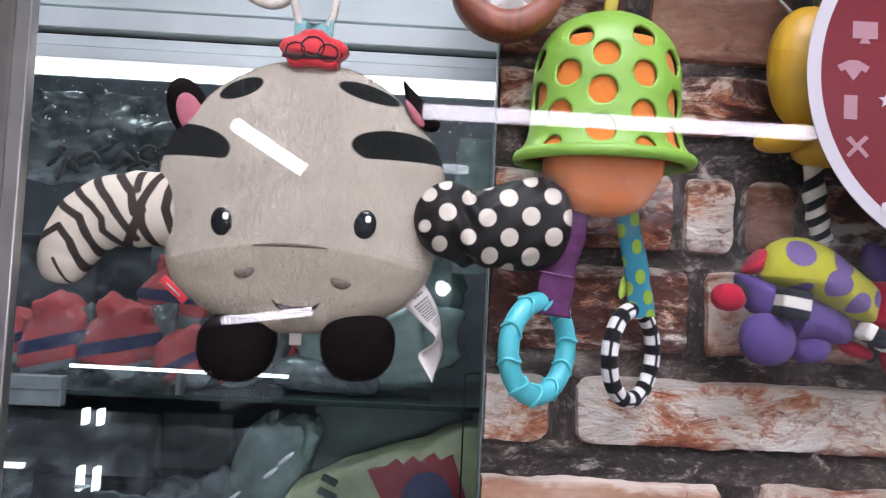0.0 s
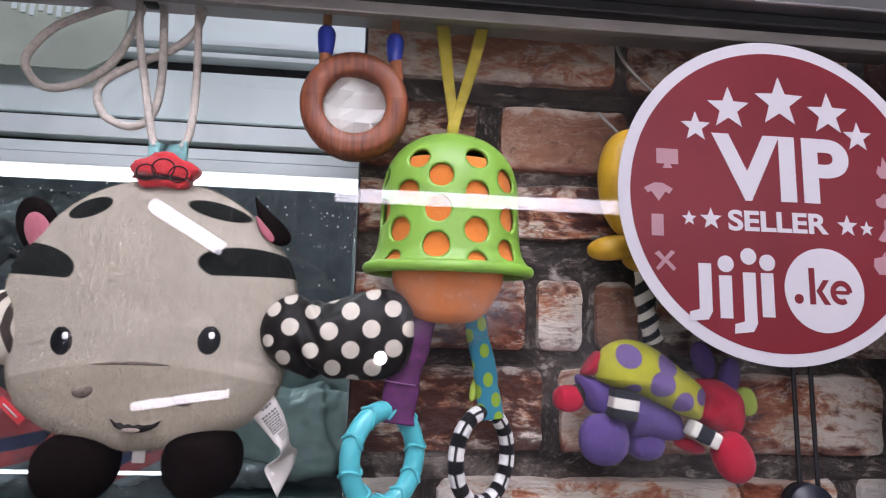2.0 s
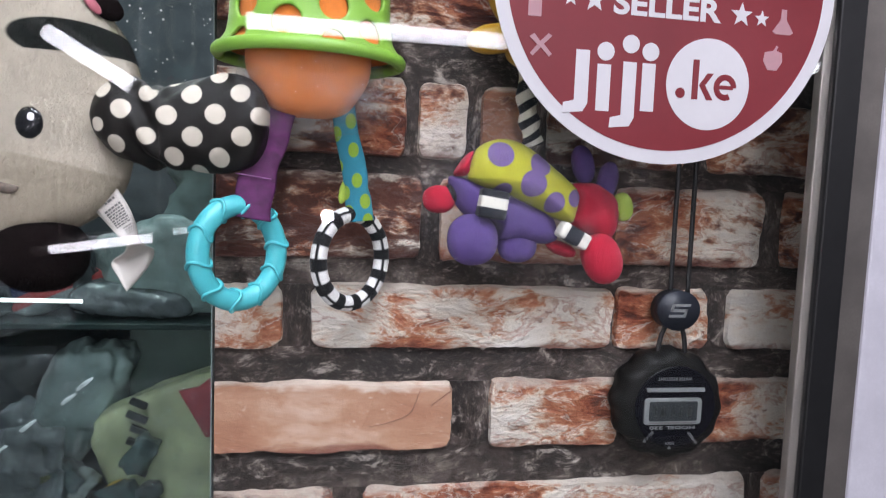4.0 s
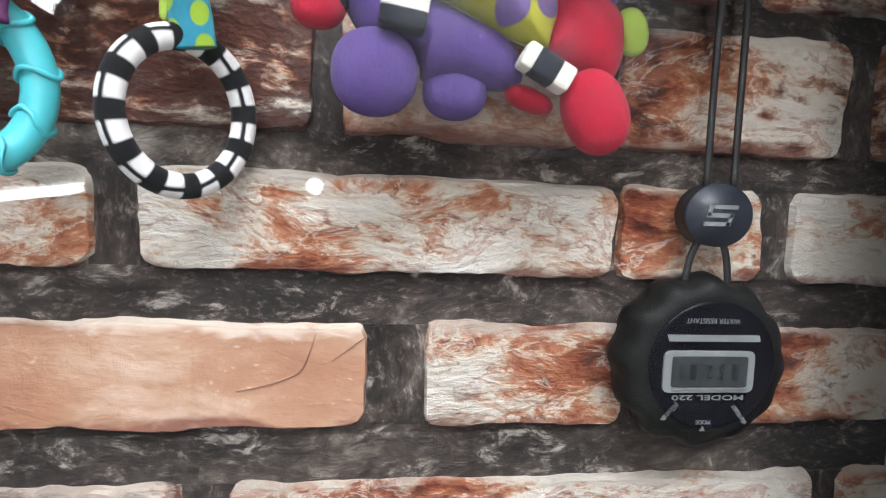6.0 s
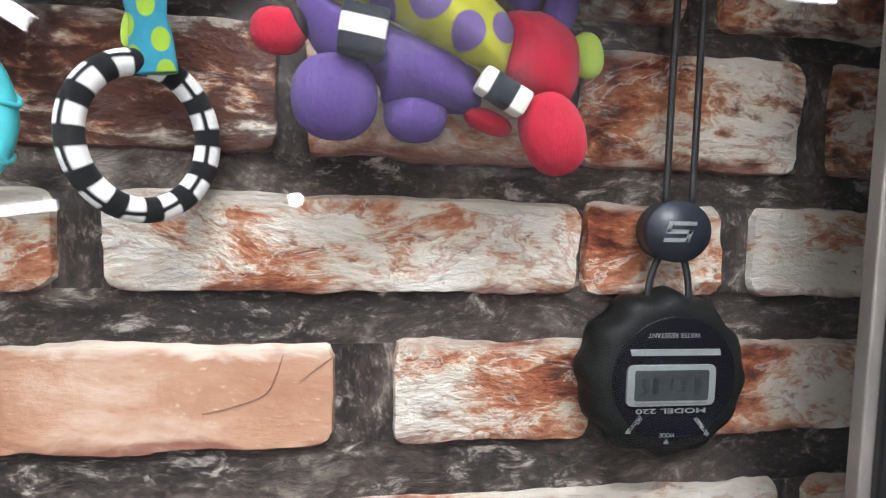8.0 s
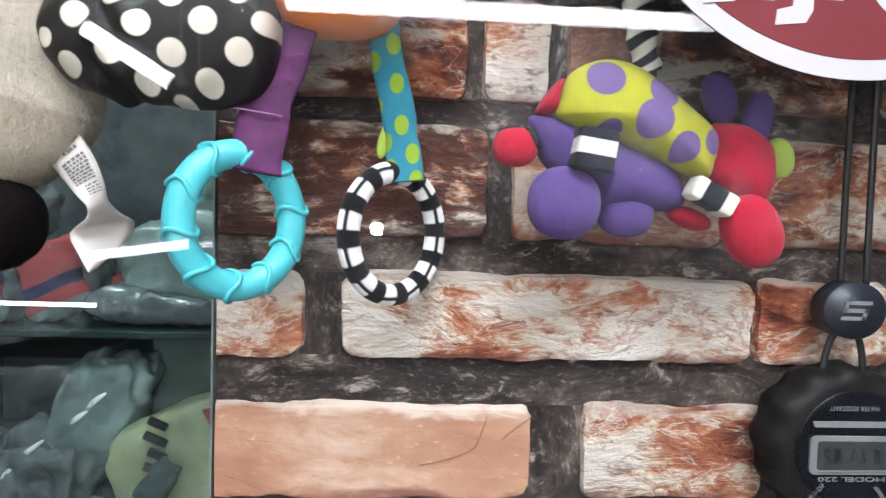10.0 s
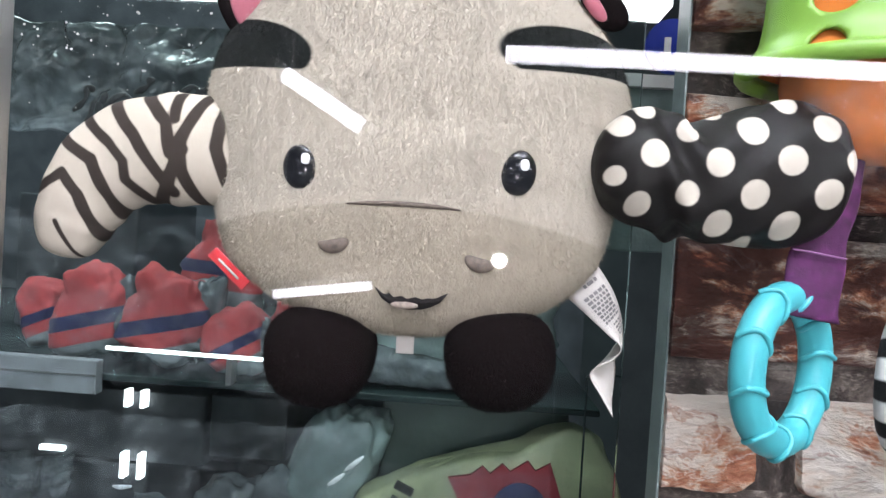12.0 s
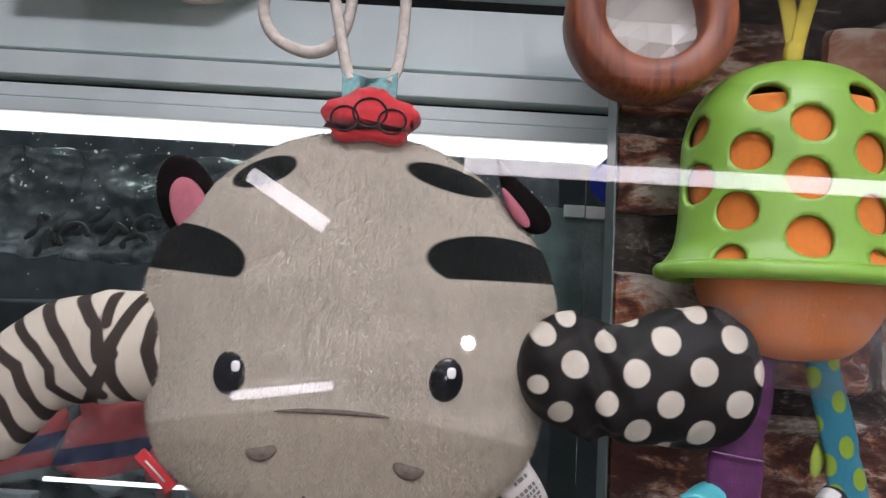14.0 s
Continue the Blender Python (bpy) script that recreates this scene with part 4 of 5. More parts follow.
def dome_toy():
    t = thing("hanging_teether_toy", "lime green holed dome toy with orange ball and dangling rings", "toy", (0.0, -0.0275, 1.325))
    ax, ay, sq = 0.0005, -0.0275, 0.66
    prof = ((0.0395, 1.4352), (0.0405, 1.4375), (0.0386, 1.4398), (0.0360, 1.4440), (0.0348, 1.4500), (0.0343, 1.4570), (0.0341, 1.4640), (0.0340, 1.4710), (0.0336, 1.4780), (0.0322, 1.4840), (0.0300, 1.4895), (0.0260, 1.4950), (0.0200, 1.5000), (0.0120, 1.5035), (0.0050, 1.5050), (0.0008, 1.5053))
    line = smooth_line([(r, 0, h) for r, h in prof], 6)
    n = 190

    def surf(th, p):
        return Vector((ax + p.x * math.sin(th), ay - sq * p.x * math.cos(th), p.z))

    def on_surface(x, h):
        p = min(line, key=lambda q: abs(q.z - h))
        return surf(math.asin(max(-1, min(1, (x - ax) / p.x))), p)
    holes = [(on_surface(x, h), r * 1.08) for x, h, r in ((-0.0061, 1.4794, 0.0054), (-0.0215, 1.4707, 0.0054), (0.0112, 1.4705, 0.0055), (-0.0072, 1.4628, 0.0058), (-0.0077, 1.4455, 0.0058), (0.0115, 1.4395, 0.0044), (-0.0275, 1.4400, 0.0040), (0.0262, 1.4445, 0.0050),
             (-0.0246, 1.4530, 0.0054), (0.0112, 1.4540, 0.0056), (-0.0165, 1.4880, 0.0050), (0.0110, 1.4885, 0.0052), (0.0262, 1.4790, 0.0056), (0.0275, 1.4610, 0.0056), (-0.0325, 1.4630, 0.006), (-0.0322, 1.480, 0.005))]
    bm = bmesh.new()
    rows = [[bm.verts.new(surf(2 * math.pi * i / n, p)) for i in range(n)] for p in line]
    faces = []
    for a, b in zip(rows, rows[1:]):
        for i in range(n):
            faces.append(bm.faces.new((a[i], a[(i + 1) % n], b[(i + 1) % n], b[i])))
    gone = [f for f in faces if any((f.calc_center_median() - c).length < r for c, r in holes)]
    bmesh.ops.delete(bm, geom=gone, context="FACES")
    for v in bm.verts:
        if v.is_boundary:
            for c, r in holes:
                d = v.co - c
                if abs(d.length - r) < 0.0013:
                    v.co = c + d * (r / d.length)
    dome = part("dome", bm, M_GREEN, t, "lime green soft plastic dome with round holes")
    so = dome.modifiers.new("thick", "SOLIDIFY")
    so.thickness, so.offset = 0.0016, -1
    inner = [Vector((q.x - 0.0030, 0, q.z)) for q in line if 1.4385 < q.z < 1.4900]
    bm = bmesh.new()
    rows = [[bm.verts.new(surf(2 * math.pi * i / 64, q)) for i in range(64)] for q in inner]
    for a, b in zip(rows, rows[1:]):
        for i in range(64):
            bm.faces.new((a[i], a[(i + 1) % 64], b[(i + 1) % 64], b[i]))
    bm.faces.new(rows[-1])
    part("lining", bm, M_ORANGE, t, "orange plush lining behind the holes")
    part("rim", sweep([surf(2 * math.pi * i / 40, Vector((0.0392, 0, 1.4362))) for i in range(40)], 0.0028, closed=True, seg=10, k=2), M_GREEN, t)
    ball = part("ball", blob((0.0, -0.0275, 1.4490), (0.0270, 0.0175, 0.0385), 0, 0.68, 48, 32, lambda x, y, h: (x * (1 + 0.03 * math.sin(h * 260)), y, h)), M_ORANGE, t, "orange plush ball")
    part("ribbon", sweep(((0.0010, -0.027, 1.5040), (0.0005, -0.028, 1.5150), (-0.0030, -0.028, 1.5400), (-0.0062, -0.028, 1.5680)), lambda u: 0.0019 + 0.0018 * u, 0.0005), M_YELLOW, t, "yellow hanging ribbon")
    part("ribbon", sweep(((0.0010, -0.029, 1.5040), (0.0030, -0.0285, 1.5160), (0.0100, -0.028, 1.5420), (0.0158, -0.028, 1.5680)), lambda u: 0.0019 + 0.0017 * u, 0.0005), M_YELLOW, t)
    part("ribbon_knot", blob((0.0008, -0.028, 1.5085), (0.0030, 0.0022, 0.0050)), M_YELLOW, t)
    strap = part("purple_strap", sweep(((-0.0085, -0.026, 1.4230), (-0.0118, -0.031, 1.4080), (-0.0170, -0.034, 1.3930), (-0.0205, -0.036, 1.3800), (-0.0226, -0.0375, 1.3650)), lambda u: 0.0052 + 0.0034 * u + 0.0005 * math.sin(u * 19), 0.0020, 24), M_PURPLECLOTH, t, "purple patterned cloth strap")
    part("stitch", sweep(((-0.0287, -0.0385, 1.3842), (-0.0215, -0.0392, 1.3832), (-0.0140, -0.0385, 1.3822)), 0.0003, seg=6), M_LILAC, strap)
    def turned(cx, cy, cz, r, rz, deg, a):
        return Vector((cx + r * math.cos(a) * math.cos(radians(deg)), cy + r * math.cos(a) * math.sin(radians(deg)), cz + rz * math.sin(a)))
    tq = (-0.0275, -0.0360, 1.3500, 0.0172, 0.0206, 33)
    teal = part("teether_ring", sweep([turned(*tq, 2 * math.pi * i / 24) for i in range(24)], 0.0046, 0.0042, 18, True, 6), M_TEAL, t, "turquoise rubber ring with wavy ridges")
    nrm = Vector((math.sin(radians(33)), -math.cos(radians(33)), 0))
    for i in range(10):
        a = 2 * math.pi * (i + 0.3) / 10
        mid = turned(*tq, a)
        rad = (mid - Vector(tq[:3])).normalized()
        tan = rad.cross(nrm)
        pts = [mid + rad * (0.0049 * math.cos(b)) + nrm * (0.0045 * math.sin(b)) + tan * (0.0018 * math.sin(2 * b)) for b in (-0.4, 0.0, 0.6, 1.2, 1.57, 1.95, 2.55, 3.14, 3.5)]
        part("ridge", sweep(pts, 0.0008, seg=8, k=4), M_TEAL, teal)
    bw = sweep([turned(0.0204, -0.0185, 1.3470, 0.0190, 0.0212, 40, 2 * math.pi * i / 24) for i in range(24)], 0.0038, 0.0036, 24, True, 10,
               marks=lambda u, a: max(0.0012 * math.sin(2 * math.pi * 12 * u + 0.6), 0.0007 - abs(math.remainder(a - 4.5, 2 * math.pi)) * 0.0036), field="patch")
    part("striped_ring", bw, M_BWRING, t, "black and white striped rubber ring")
    gdots = ((0.012, 1.405), (0.020, 1.398), (0.013, 1.390), (0.022, 1.384), (0.0165, 1.378), (0.0260, 1.3745), (0.0185, 1.3690), (0.0275, 1.3655), (0.0185, 1.411))
    g = part("green_strap", sweep(((0.0150, -0.020, 1.4180), (0.0165, -0.019, 1.4060), (0.0200, -0.019, 1.3920), (0.0222, -0.0195, 1.3790), (0.0240, -0.020, 1.3650)), lambda u: 0.0052 + 0.0012 * u - 0.0008 * math.exp(-((u - 0.72) / 0.06) ** 2), 0.0022, 40, k=24), M_GREENBLUE, t, "blue cloth strap with green dots")
    mark(g, "patch", lambda x, y, h: max(0.0028 - math.hypot((x - a) * 1.15, (h - b) * 0.8) for a, b in gdots))
    part("strap_tail", blob((0.0160, -0.0165, 1.3790), (0.0022, 0.0012, 0.0062), -12), M_LEAF, t)

    part("wrapping", blob((0.0010, -0.0290, 1.4215), (0.0335, 0.0200, 0.0200), 0, 0.7, 70, 40, crumple(0.16, 70, 2.0)), M_WRAP, t, "crinkled clear plastic wrapping")


dome_toy()


def pillow(outline, y, depth, k=4, rings=9):
    """A stuffed cloth form with the given outline (x, z), fullest in the middle."""
    line = [p for p in smooth_line([(a, 0, b) for a, b in outline], k, True)]
    c = sum(line, Vector()) / len(line)
    bm = bmesh.new()
    loops = {}
    for side in (-1, 1):
        for j in range(rings + 1):
            r = math.cos(math.pi / 2 * j / (rings + 0.6))
            d = depth * math.sin(math.pi / 2 * j / (rings + 0.6)) ** 0.8
            loops[side, j] = loops[-1, 0] if side == 1 and j == 0 else [bm.verts.new((c.x + (p.x - c.x) * r, y + side * d * (1 if side < 0 else 0.6), c.z + (p.z - c.z) * r)) for p in line]
        for j in range(rings):
            a, b = loops[side, j], loops[side, j + 1]
            for i in range(len(line)):
                bm.faces.new((a[i], a[(i + 1) % len(line)], b[(i + 1) % len(line)], b[i]))
        bm.faces.new(loops[side, rings])
    return bm


def turtle_toy():
    t = thing("plush_turtle", "stuffed cloth turtle toy with a spotted yellow-green shell", "plush toy", (0.103, -0.03, 1.341))
    dome = ((0.0719, 1.3883), (0.0742, 1.3970), (0.0780, 1.4022), (0.0862, 1.4054), (0.0946, 1.4045), (0.1031, 1.4002), (0.1118, 1.3939), (0.1195, 1.3880), (0.1244, 1.3836), (0.1260, 1.3795), (0.1248, 1.3732), (0.1228, 1.3684), (0.1146, 1.3702), (0.1038, 1.3751), (0.0953, 1.3789), (0.0889, 1.3813), (0.0805, 1.3830), (0.0742, 1.3856))
    shell = part("shell", pillow(dome, -0.0310, 0.0140, 12, 40), M_SHELL, t, "yellow-green shell with violet spots")
    spots = ((0.0852, 1.3977, 0.0057), (0.1035, 1.3940, 0.0052), (0.1001, 1.3853, 0.0059), (0.1110, 1.3772, 0.0047), (0.1216, 1.3795, 0.0041), (0.0874, 1.3809, 0.0041))
    mark(shell, "patch", lambda x, y, h: max(r - math.hypot(x - a, h - b) for a, b, r in spots) if y < -0.030 else -0.001)
    part("piping", sweep([(a, -0.0325, b) for a, b in dome[10:] + dome[:1]], 0.0007, seg=8, k=4), M_SHELL, t, "stitched shell edge")
    body = ((0.0642, 1.3870), (0.0711, 1.3872), (0.0805, 1.3840), (0.0921, 1.3804), (0.1038, 1.3761), (0.1146, 1.3708), (0.1183, 1.3615), (0.1150, 1.3578), (0.1064, 1.3575), (0.1000, 1.3584), (0.0895, 1.3587), (0.0872, 1.3648), (0.0777, 1.3702), (0.0725, 1.3700), (0.0672, 1.3764))
    part("body", pillow(body, -0.0260, 0.0125, 6, 14), M_VIOLET, t, "violet cloth belly")
    part("collar", pillow(((0.0661, 1.3881), (0.0679, 1.3927), (0.0714, 1.3974), (0.0747, 1.3995), (0.0735, 1.3939), (0.0723, 1.3883)), -0.0290, 0.0080), M_CRIMSON, t, "red cloth edging")
    part("head", pillow(((0.1238, 1.3861), (0.1303, 1.3874), (0.1368, 1.3866), (0.1447, 1.3811), (0.1469, 1.3739), (0.1463, 1.3654), (0.1421, 1.3603), (0.1322, 1.3629), (0.1235, 1.3684), (0.1246, 1.3773)), -0.0280, 0.0120), M_CRIMSON, t, "crimson cloth head")
    for name, (cx, cz), rx, rz, turn, y, mt, lab in (
            ("leg", (0.0753, 1.3588), 0.0119, 0.0119, 0, -0.0340, M_VIOLET, "round violet foot"), ("leg", (0.0985, 1.3563), 0.0095, 0.0083, 0, -0.0270, M_VIOLET, "round violet foot"),
            ("paw", (0.0595, 1.3767), 0.0076, 0.0064, 0, -0.0300, M_CRIMSON, "small red paw"), ("foot", (0.1383, 1.3515), 0.0095, 0.0124, 24, -0.0345, M_CRIMSON, "red cloth foot"),
            ("arm", (0.1205, 1.3553), 0.0077, 0.0033, -20, -0.0270, M_CRIMSON, "crimson cloth arm"),
            ("hair_tuft", (0.1294, 1.3962), 0.0054, 0.0093, 16, -0.0270, M_VIOLET, "violet cloth tuft"), ("hair_tuft", (0.1405, 1.3888), 0.0050, 0.0091, -10, -0.0310, M_VIOLET, "violet cloth tuft"),
            ("nose", (0.1505, 1.3766), 0.0050, 0.0070, 12, -0.0280, M_LEAF, "light green cloth nose")):
        part(name, blob((cx, y, cz), (rx, min(0.0075, rx * 0.75), rz), turn, 0.9, 44, 26), mt, t, lab)
    part("wrist_band", blob((0.0649, -0.0300, 1.3794), (0.0024, 0.0046, 0.0046), 22), M_BLACKTHREAD, t)
    for cx, cz, w, h, tr, k in ((0.0827, 1.3753, 0.0126, 0.0129, 8, 1), (0.1222, 1.3622, 0.0155, 0.0074, 28, 0)):
        bm = box(cx - w / 2, cx + w / 2, -0.0442 if k else -0.0415, -0.0335, cz - h / 2, cz + h / 2, 0.0012, tr)
        bmesh.ops.subdivide_edges(bm, edges=bm.edges[:], cuts=6, use_grid_fill=True)
        band = part("band", bm, M_BAND, t, "black and white cloth band")
        ca, sa = math.cos(radians(tr)), math.sin(radians(tr))
        if k:
            mark(band, "patch", lambda x, y, hh, cx=cx, cz=cz, ca=ca, sa=sa: abs((hh - cz) * ca + (x - cx) * sa - 0.0006) - 0.0024)
        else:
            mark(band, "patch", lambda x, y, hh, cx=cx, cz=cz, ca=ca, sa=sa: 0.0036 - abs((x - cx) * ca - (hh - cz) * sa + 0.0005))
    cord = part("hanging_loop", sweep(((0.1005, -0.025, 1.4470), (0.0998, -0.027, 1.4272), (0.1018, -0.027, 1.4141), (0.1045, -0.026, 1.4040)), lambda u: 0.0047 + 0.0007 * math.sin(u * 22), 0.004, 30, k=16,
                marks=lambda u, a: 0.0012 * math.sin(u * 32 + 1.6 * math.cos(a)), field="patch"), M_BAND, t, "black and white striped loop")

    part("wrapping", blob((0.1040, -0.0310, 1.3790), (0.0540, 0.0180, 0.0380), -8, 0.6, 90, 50, crumple(0.12, 60, 6.0)), M_WRAPTHIN, t, "loose clear plastic bag")


turtle_toy()


def yellow_toy():
    t = thing("yellow_plastic_toy", "egg-yellow plastic toy on a bent wire behind the sticker", "toy", (0.094, -0.03, 1.44))
    part("body", blob((0.0945, -0.0290, 1.4840), (0.0180, 0.0130, 0.0290), 4, 0.9), M_DUCK, t)
    part("foot", blob((0.0830, -0.0310, 1.4505), (0.0135, 0.0100, 0.0062), 8, 0.9), M_DUCK, t)
    part("foot", blob((0.1000, -0.0300, 1.4455), (0.0120, 0.0100, 0.0070), -6, 0.9), M_DUCK, t)
    part("wire", sweep(((0.0895, -0.020, 1.5745), (0.0905, -0.020, 1.5640), (0.0960, -0.020, 1.5530), (0.1093, -0.021, 1.5390), (0.1200, -0.022, 1.528)), 0.0009), M_WIRE, t, "bent steel wire")
    part("wire", sweep(((0.0789, -0.022, 1.5242), (0.0928, -0.024, 1.5092), (0.098, -0.026, 1.503)), 0.0008), M_WIRE, t)


yellow_toy()


def stopwatch():
    t = thing("stopwatch", "black scalloped digital stopwatch hanging upside down on a lanyard", "stopwatch", (0.1878, -0.011, 1.2425))
    cx, cz = 0.1893, 1.2728
    n = 120
    bm = bmesh.new()

    def scal(r, u, k):
        return r * (1 + k * (0.5 + 0.5 * math.cos(12 * u + 0.5)) - k * 0.5)
    secs = ((0.0260, -0.0035, 0.01), (0.0288, -0.0050, 0.06), (0.0298, -0.0100, 0.085), (0.0291, -0.0160, 0.075), (0.0266, -0.0195, 0.04), (0.0235, -0.0205, 0.0))
    rings = [[bm.verts.new((cx + 0.0010 * (j > 3) + scal(r, 2 * math.pi * i / n, k) * math.cos(2 * math.pi * i / n), y, cz + scal(r, 2 * math.pi * i / n, k) * math.sin(2 * math.pi * i / n))) for i in range(n)] for j, (r, y, k) in enumerate(secs)]
    for a, b in zip(rings, rings[1:]):
        for i in range(n):
            bm.faces.new((a[i], a[(i + 1) % n], b[(i + 1) % n], b[i]))
    bm.faces.new(rings[0])
    bm.faces.new(rings[-1])
    part("case", bm, M_BLACKRUB, t, "scalloped black rubber case")
    fx, fz = 0.1903, 1.2732
    part("bezel", sweep(ring_line(fx, -0.0205, fz, 0.0219, 0.0211, 24), 0.0007, closed=True, seg=8, k=4), M_BLACKGLOSS, t)
    face = part("face", plate(disc_outline(fx, fz, 0.0216, 72, 0.0208), -0.0214, -0.0200, 0.0002), M_BLACKGLOSS, t, "glossy black face", False)

    def rounded(x0, x1, z0, z1, r):
        pts = []
        for qx, qz, a0 in ((x1 - r, z1 - r, 0), (x0 + r, z1 - r, 90), (x0 + r, z0 + r, 180), (x1 - r, z0 + r, 270)):
            pts += [(qx + r * math.cos(radians(a0 + s)), qz + r * math.sin(radians(a0 + s))) for s in (0, 30, 60, 90)]
        return pts
    part("lcd_frame", plate(rounded(0.1722, 0.2045, 1.2642, 1.2784, 0.0022), -0.0222, -0.0212, 0.0002), M_SILVER, t, "pale grey display frame", False)
    lcd = part("lcd", plate(rounded(0.1750, 0.2018, 1.2662, 1.2766, 0.0008), -0.02245, -0.0216, 0), M_LCD, t, "unlit grey display", False)
    for i, x in enumerate((0.1785, 0.1825, 0.1885, 0.1925, 0.1975)):
        lettering("digit", ("5", "1", "2", "5", "1")[i], 0.0022, 0.0052, x, 1.2714, -0.02255, M_LCDINK, lcd, 180)
    part("bar_mark", plate([(0.1738, 1.2815), (0.2062, 1.2815), (0.2056, 1.2837), (0.1730, 1.2837)], -0.0217, -0.0213), M_SILVER, t, "silver maker's mark as a bar", False)
    lettering("lettering", "WATER RESISTANT", 0.0190, 0.0017, 0.1888, 1.2884, -0.0215, M_SILVER, t, 180)
    lettering("lettering", "MODEL 220", 0.0255, 0.0017, 0.1889, 1.2623, -0.0215, M_SILVER, t, 180, 0.01)
    lettering("lettering", "MODE", 0.0052, 0.0014, 0.1879, 1.2538, -0.0215, M_SILVER, t, 180)
    lettering("lettering", "START/STOP", 0.0074, 0.0012, 0.1757, 1.2578, -0.0215, M_SILVER, t, 128)
    lettering("lettering", "SET", 0.0026, 0.0012, 0.1775, 1.2590, -0.0215, M_SILVER, t, 128)
    lettering("lettering", "SPLIT/RESET", 0.0078, 0.0012, 0.2010, 1.2563, -0.0215, M_SILVER, t, 232)
    lettering("lettering", "SELECT", 0.0050, 0.0012, 0.1995, 1.2577, -0.0215, M_SILVER, t, 232)
    for x, h in ((0.1879, 1.2516), (0.1738, 1.2556), (0.2026, 1.2544)):
        part("arrow", plate([(x - 0.0010, h - 0.0008), (x + 0.0010, h - 0.0008), (x, h + 0.0010)], -0.0216, -0.0213), M_SILVER, t, "", False)
    part("print_bar", box(0.1752, 0.2015, -0.0225, -0.0223, 1.2650, 1.2656), M_PRINT, t, "", False)
    dx, dz = 0.1921, 1.3232
    disc = part("lanyard_disc", plate(disc_outline(dx, dz, 0.0121, 56, 0.0107), -0.0150, -0.0075, 0.0016), M_NAVY, t, "round black slider disc")
    for pts in ([(-0.004, 0.0036), (0.0058, 0.0036), (0.0054, 0.0022), (-0.0026, 0.0022)], [(-0.0046, 0.0036), (-0.0030, 0.0036), (-0.0042, -0.0002), (-0.0056, -0.0002)],
                [(-0.0052, 0.0008), (0.0042, 0.0008), (0.0036, -0.0007), (-0.0056, -0.0007)], [(0.0030, 0.0008), (0.0044, 0.0008), (0.0030, -0.0036), (0.0014, -0.0036)], [(-0.0062, -0.0022), (0.0032, -0.0022), (0.0026, -0.0036), (-0.0066, -0.0036)]):
        part("disc_mark", plate([(dx + 0.0008 + a, dz + b) for a, b in pts], -0.0153, -0.0149), M_SILVER, disc, "", False)
    for pts in (((0.1889, -0.0110, 1.3320), (0.1888, -0.0110, 1.3854), (0.1896, -0.0110, 1.4700), (0.1920, -0.011, 1.5700)), ((0.1988, -0.0110, 1.3320), (0.1986, -0.0110, 1.3862), (0.1985, -0.0110, 1.4700), (0.1975, -0.011, 1.5700)),
                ((0.1878, -0.0110, 1.3150), (0.1850, -0.0110, 1.3080), (0.1836, -0.0110, 1.2990)), ((0.1962, -0.0110, 1.3150), (0.1985, -0.0110, 1.3080), (0.1998, -0.0110, 1.2990))):
        part("lanyard", sweep(pts, 0.00135, 0.0009, 10), M_GASKET, t, "black woven lanyard")


stopwatch()


def sticker():
    t = thing("round_sticker", "round maroon vinyl sticker with white border and star seller lettering", "sticker", (0.1513, -0.0602, 1.4725))
    cx, cz = 0.1513, 1.4725
    part("border", plate(disc_outline(cx, cz, 0.0775, 128, 0.0772), -0.0604, -0.0601), M_STICKERWHITE, t, "white border", False)
    part("ground", plate(disc_outline(cx, cz, 0.0717, 128, 0.0714), -0.0606, -0.06035), M_MAROON, t, "maroon ground", False)
    y0, y1 = -0.0608, -0.06055
    for x, h, r in ((0.1538, 1.5195, 0.0128), (0.1282, 1.5150, 0.0108), (0.1782, 1.5150, 0.0108), (0.1116, 1.5050, 0.0075), (0.1927, 1.5045, 0.0075), (0.1071, 1.4612, 0.0036), (0.1175, 1.4613, 0.0053), (0.1843, 1.4608, 0.0053), (0.1940, 1.4599, 0.0036)):
        part("star", plate(star_outline(x, h, r), y0, y1), M_STICKERWHITE, t, "", False)
    lettering("lettering", "VIP", 0.0680, 0.0318, 0.1533, 1.4866, -0.0607, M_STICKERWHITE, t, 0, 0.035)
    lettering("lettering", "SELLER", 0.0490, 0.0098, 0.1503, 1.4612, -0.0607, M_STICKERWHITE, t, 0, 0.03)
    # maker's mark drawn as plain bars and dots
    part("mark_disc", plate(disc_outline(0.1708, 1.4303, 0.0194, 72), y0, y1), M_STICKERWHITE, t, "", False)
    part("mark_dot", plate(disc_outline(0.1580, 1.4260, 0.0022, 20), y0 - 0.0002, y0 + 0.00005), M_MAROON, t, "", False)
    part("mark_bar", plate([(0.1633, 1.4237), (0.1661, 1.4237), (0.1661, 1.4404), (0.1633, 1.4404)], y0 - 0.0002, y0 + 0.00005), M_MAROON, t, "", False)
    part("mark_bar", plate([(0.1666, 1.4298), (0.1702, 1.4350), (0.1730, 1.4350), (0.1694, 1.4298), (0.1733, 1.4237), (0.1704, 1.4237)], y0 - 0.0002, y0 + 0.00005), M_MAROON, t, "", False)
    part("mark_ring", sweep([(0.1788 + 0.0041 * math.cos(0.35 * i), y0 - 0.0001, 1.4295 + 0.0043 * math.sin(0.35 * i)) for i in range(16)], 0.0013, 0.00012, seg=6, k=2), M_MAROON, t, "", False)
    part("mark_bar", box(0.1752, 0.1826, y0 - 0.0002, y0 + 0.00004, 1.4287, 1.4303), M_MAROON, t, "", False)
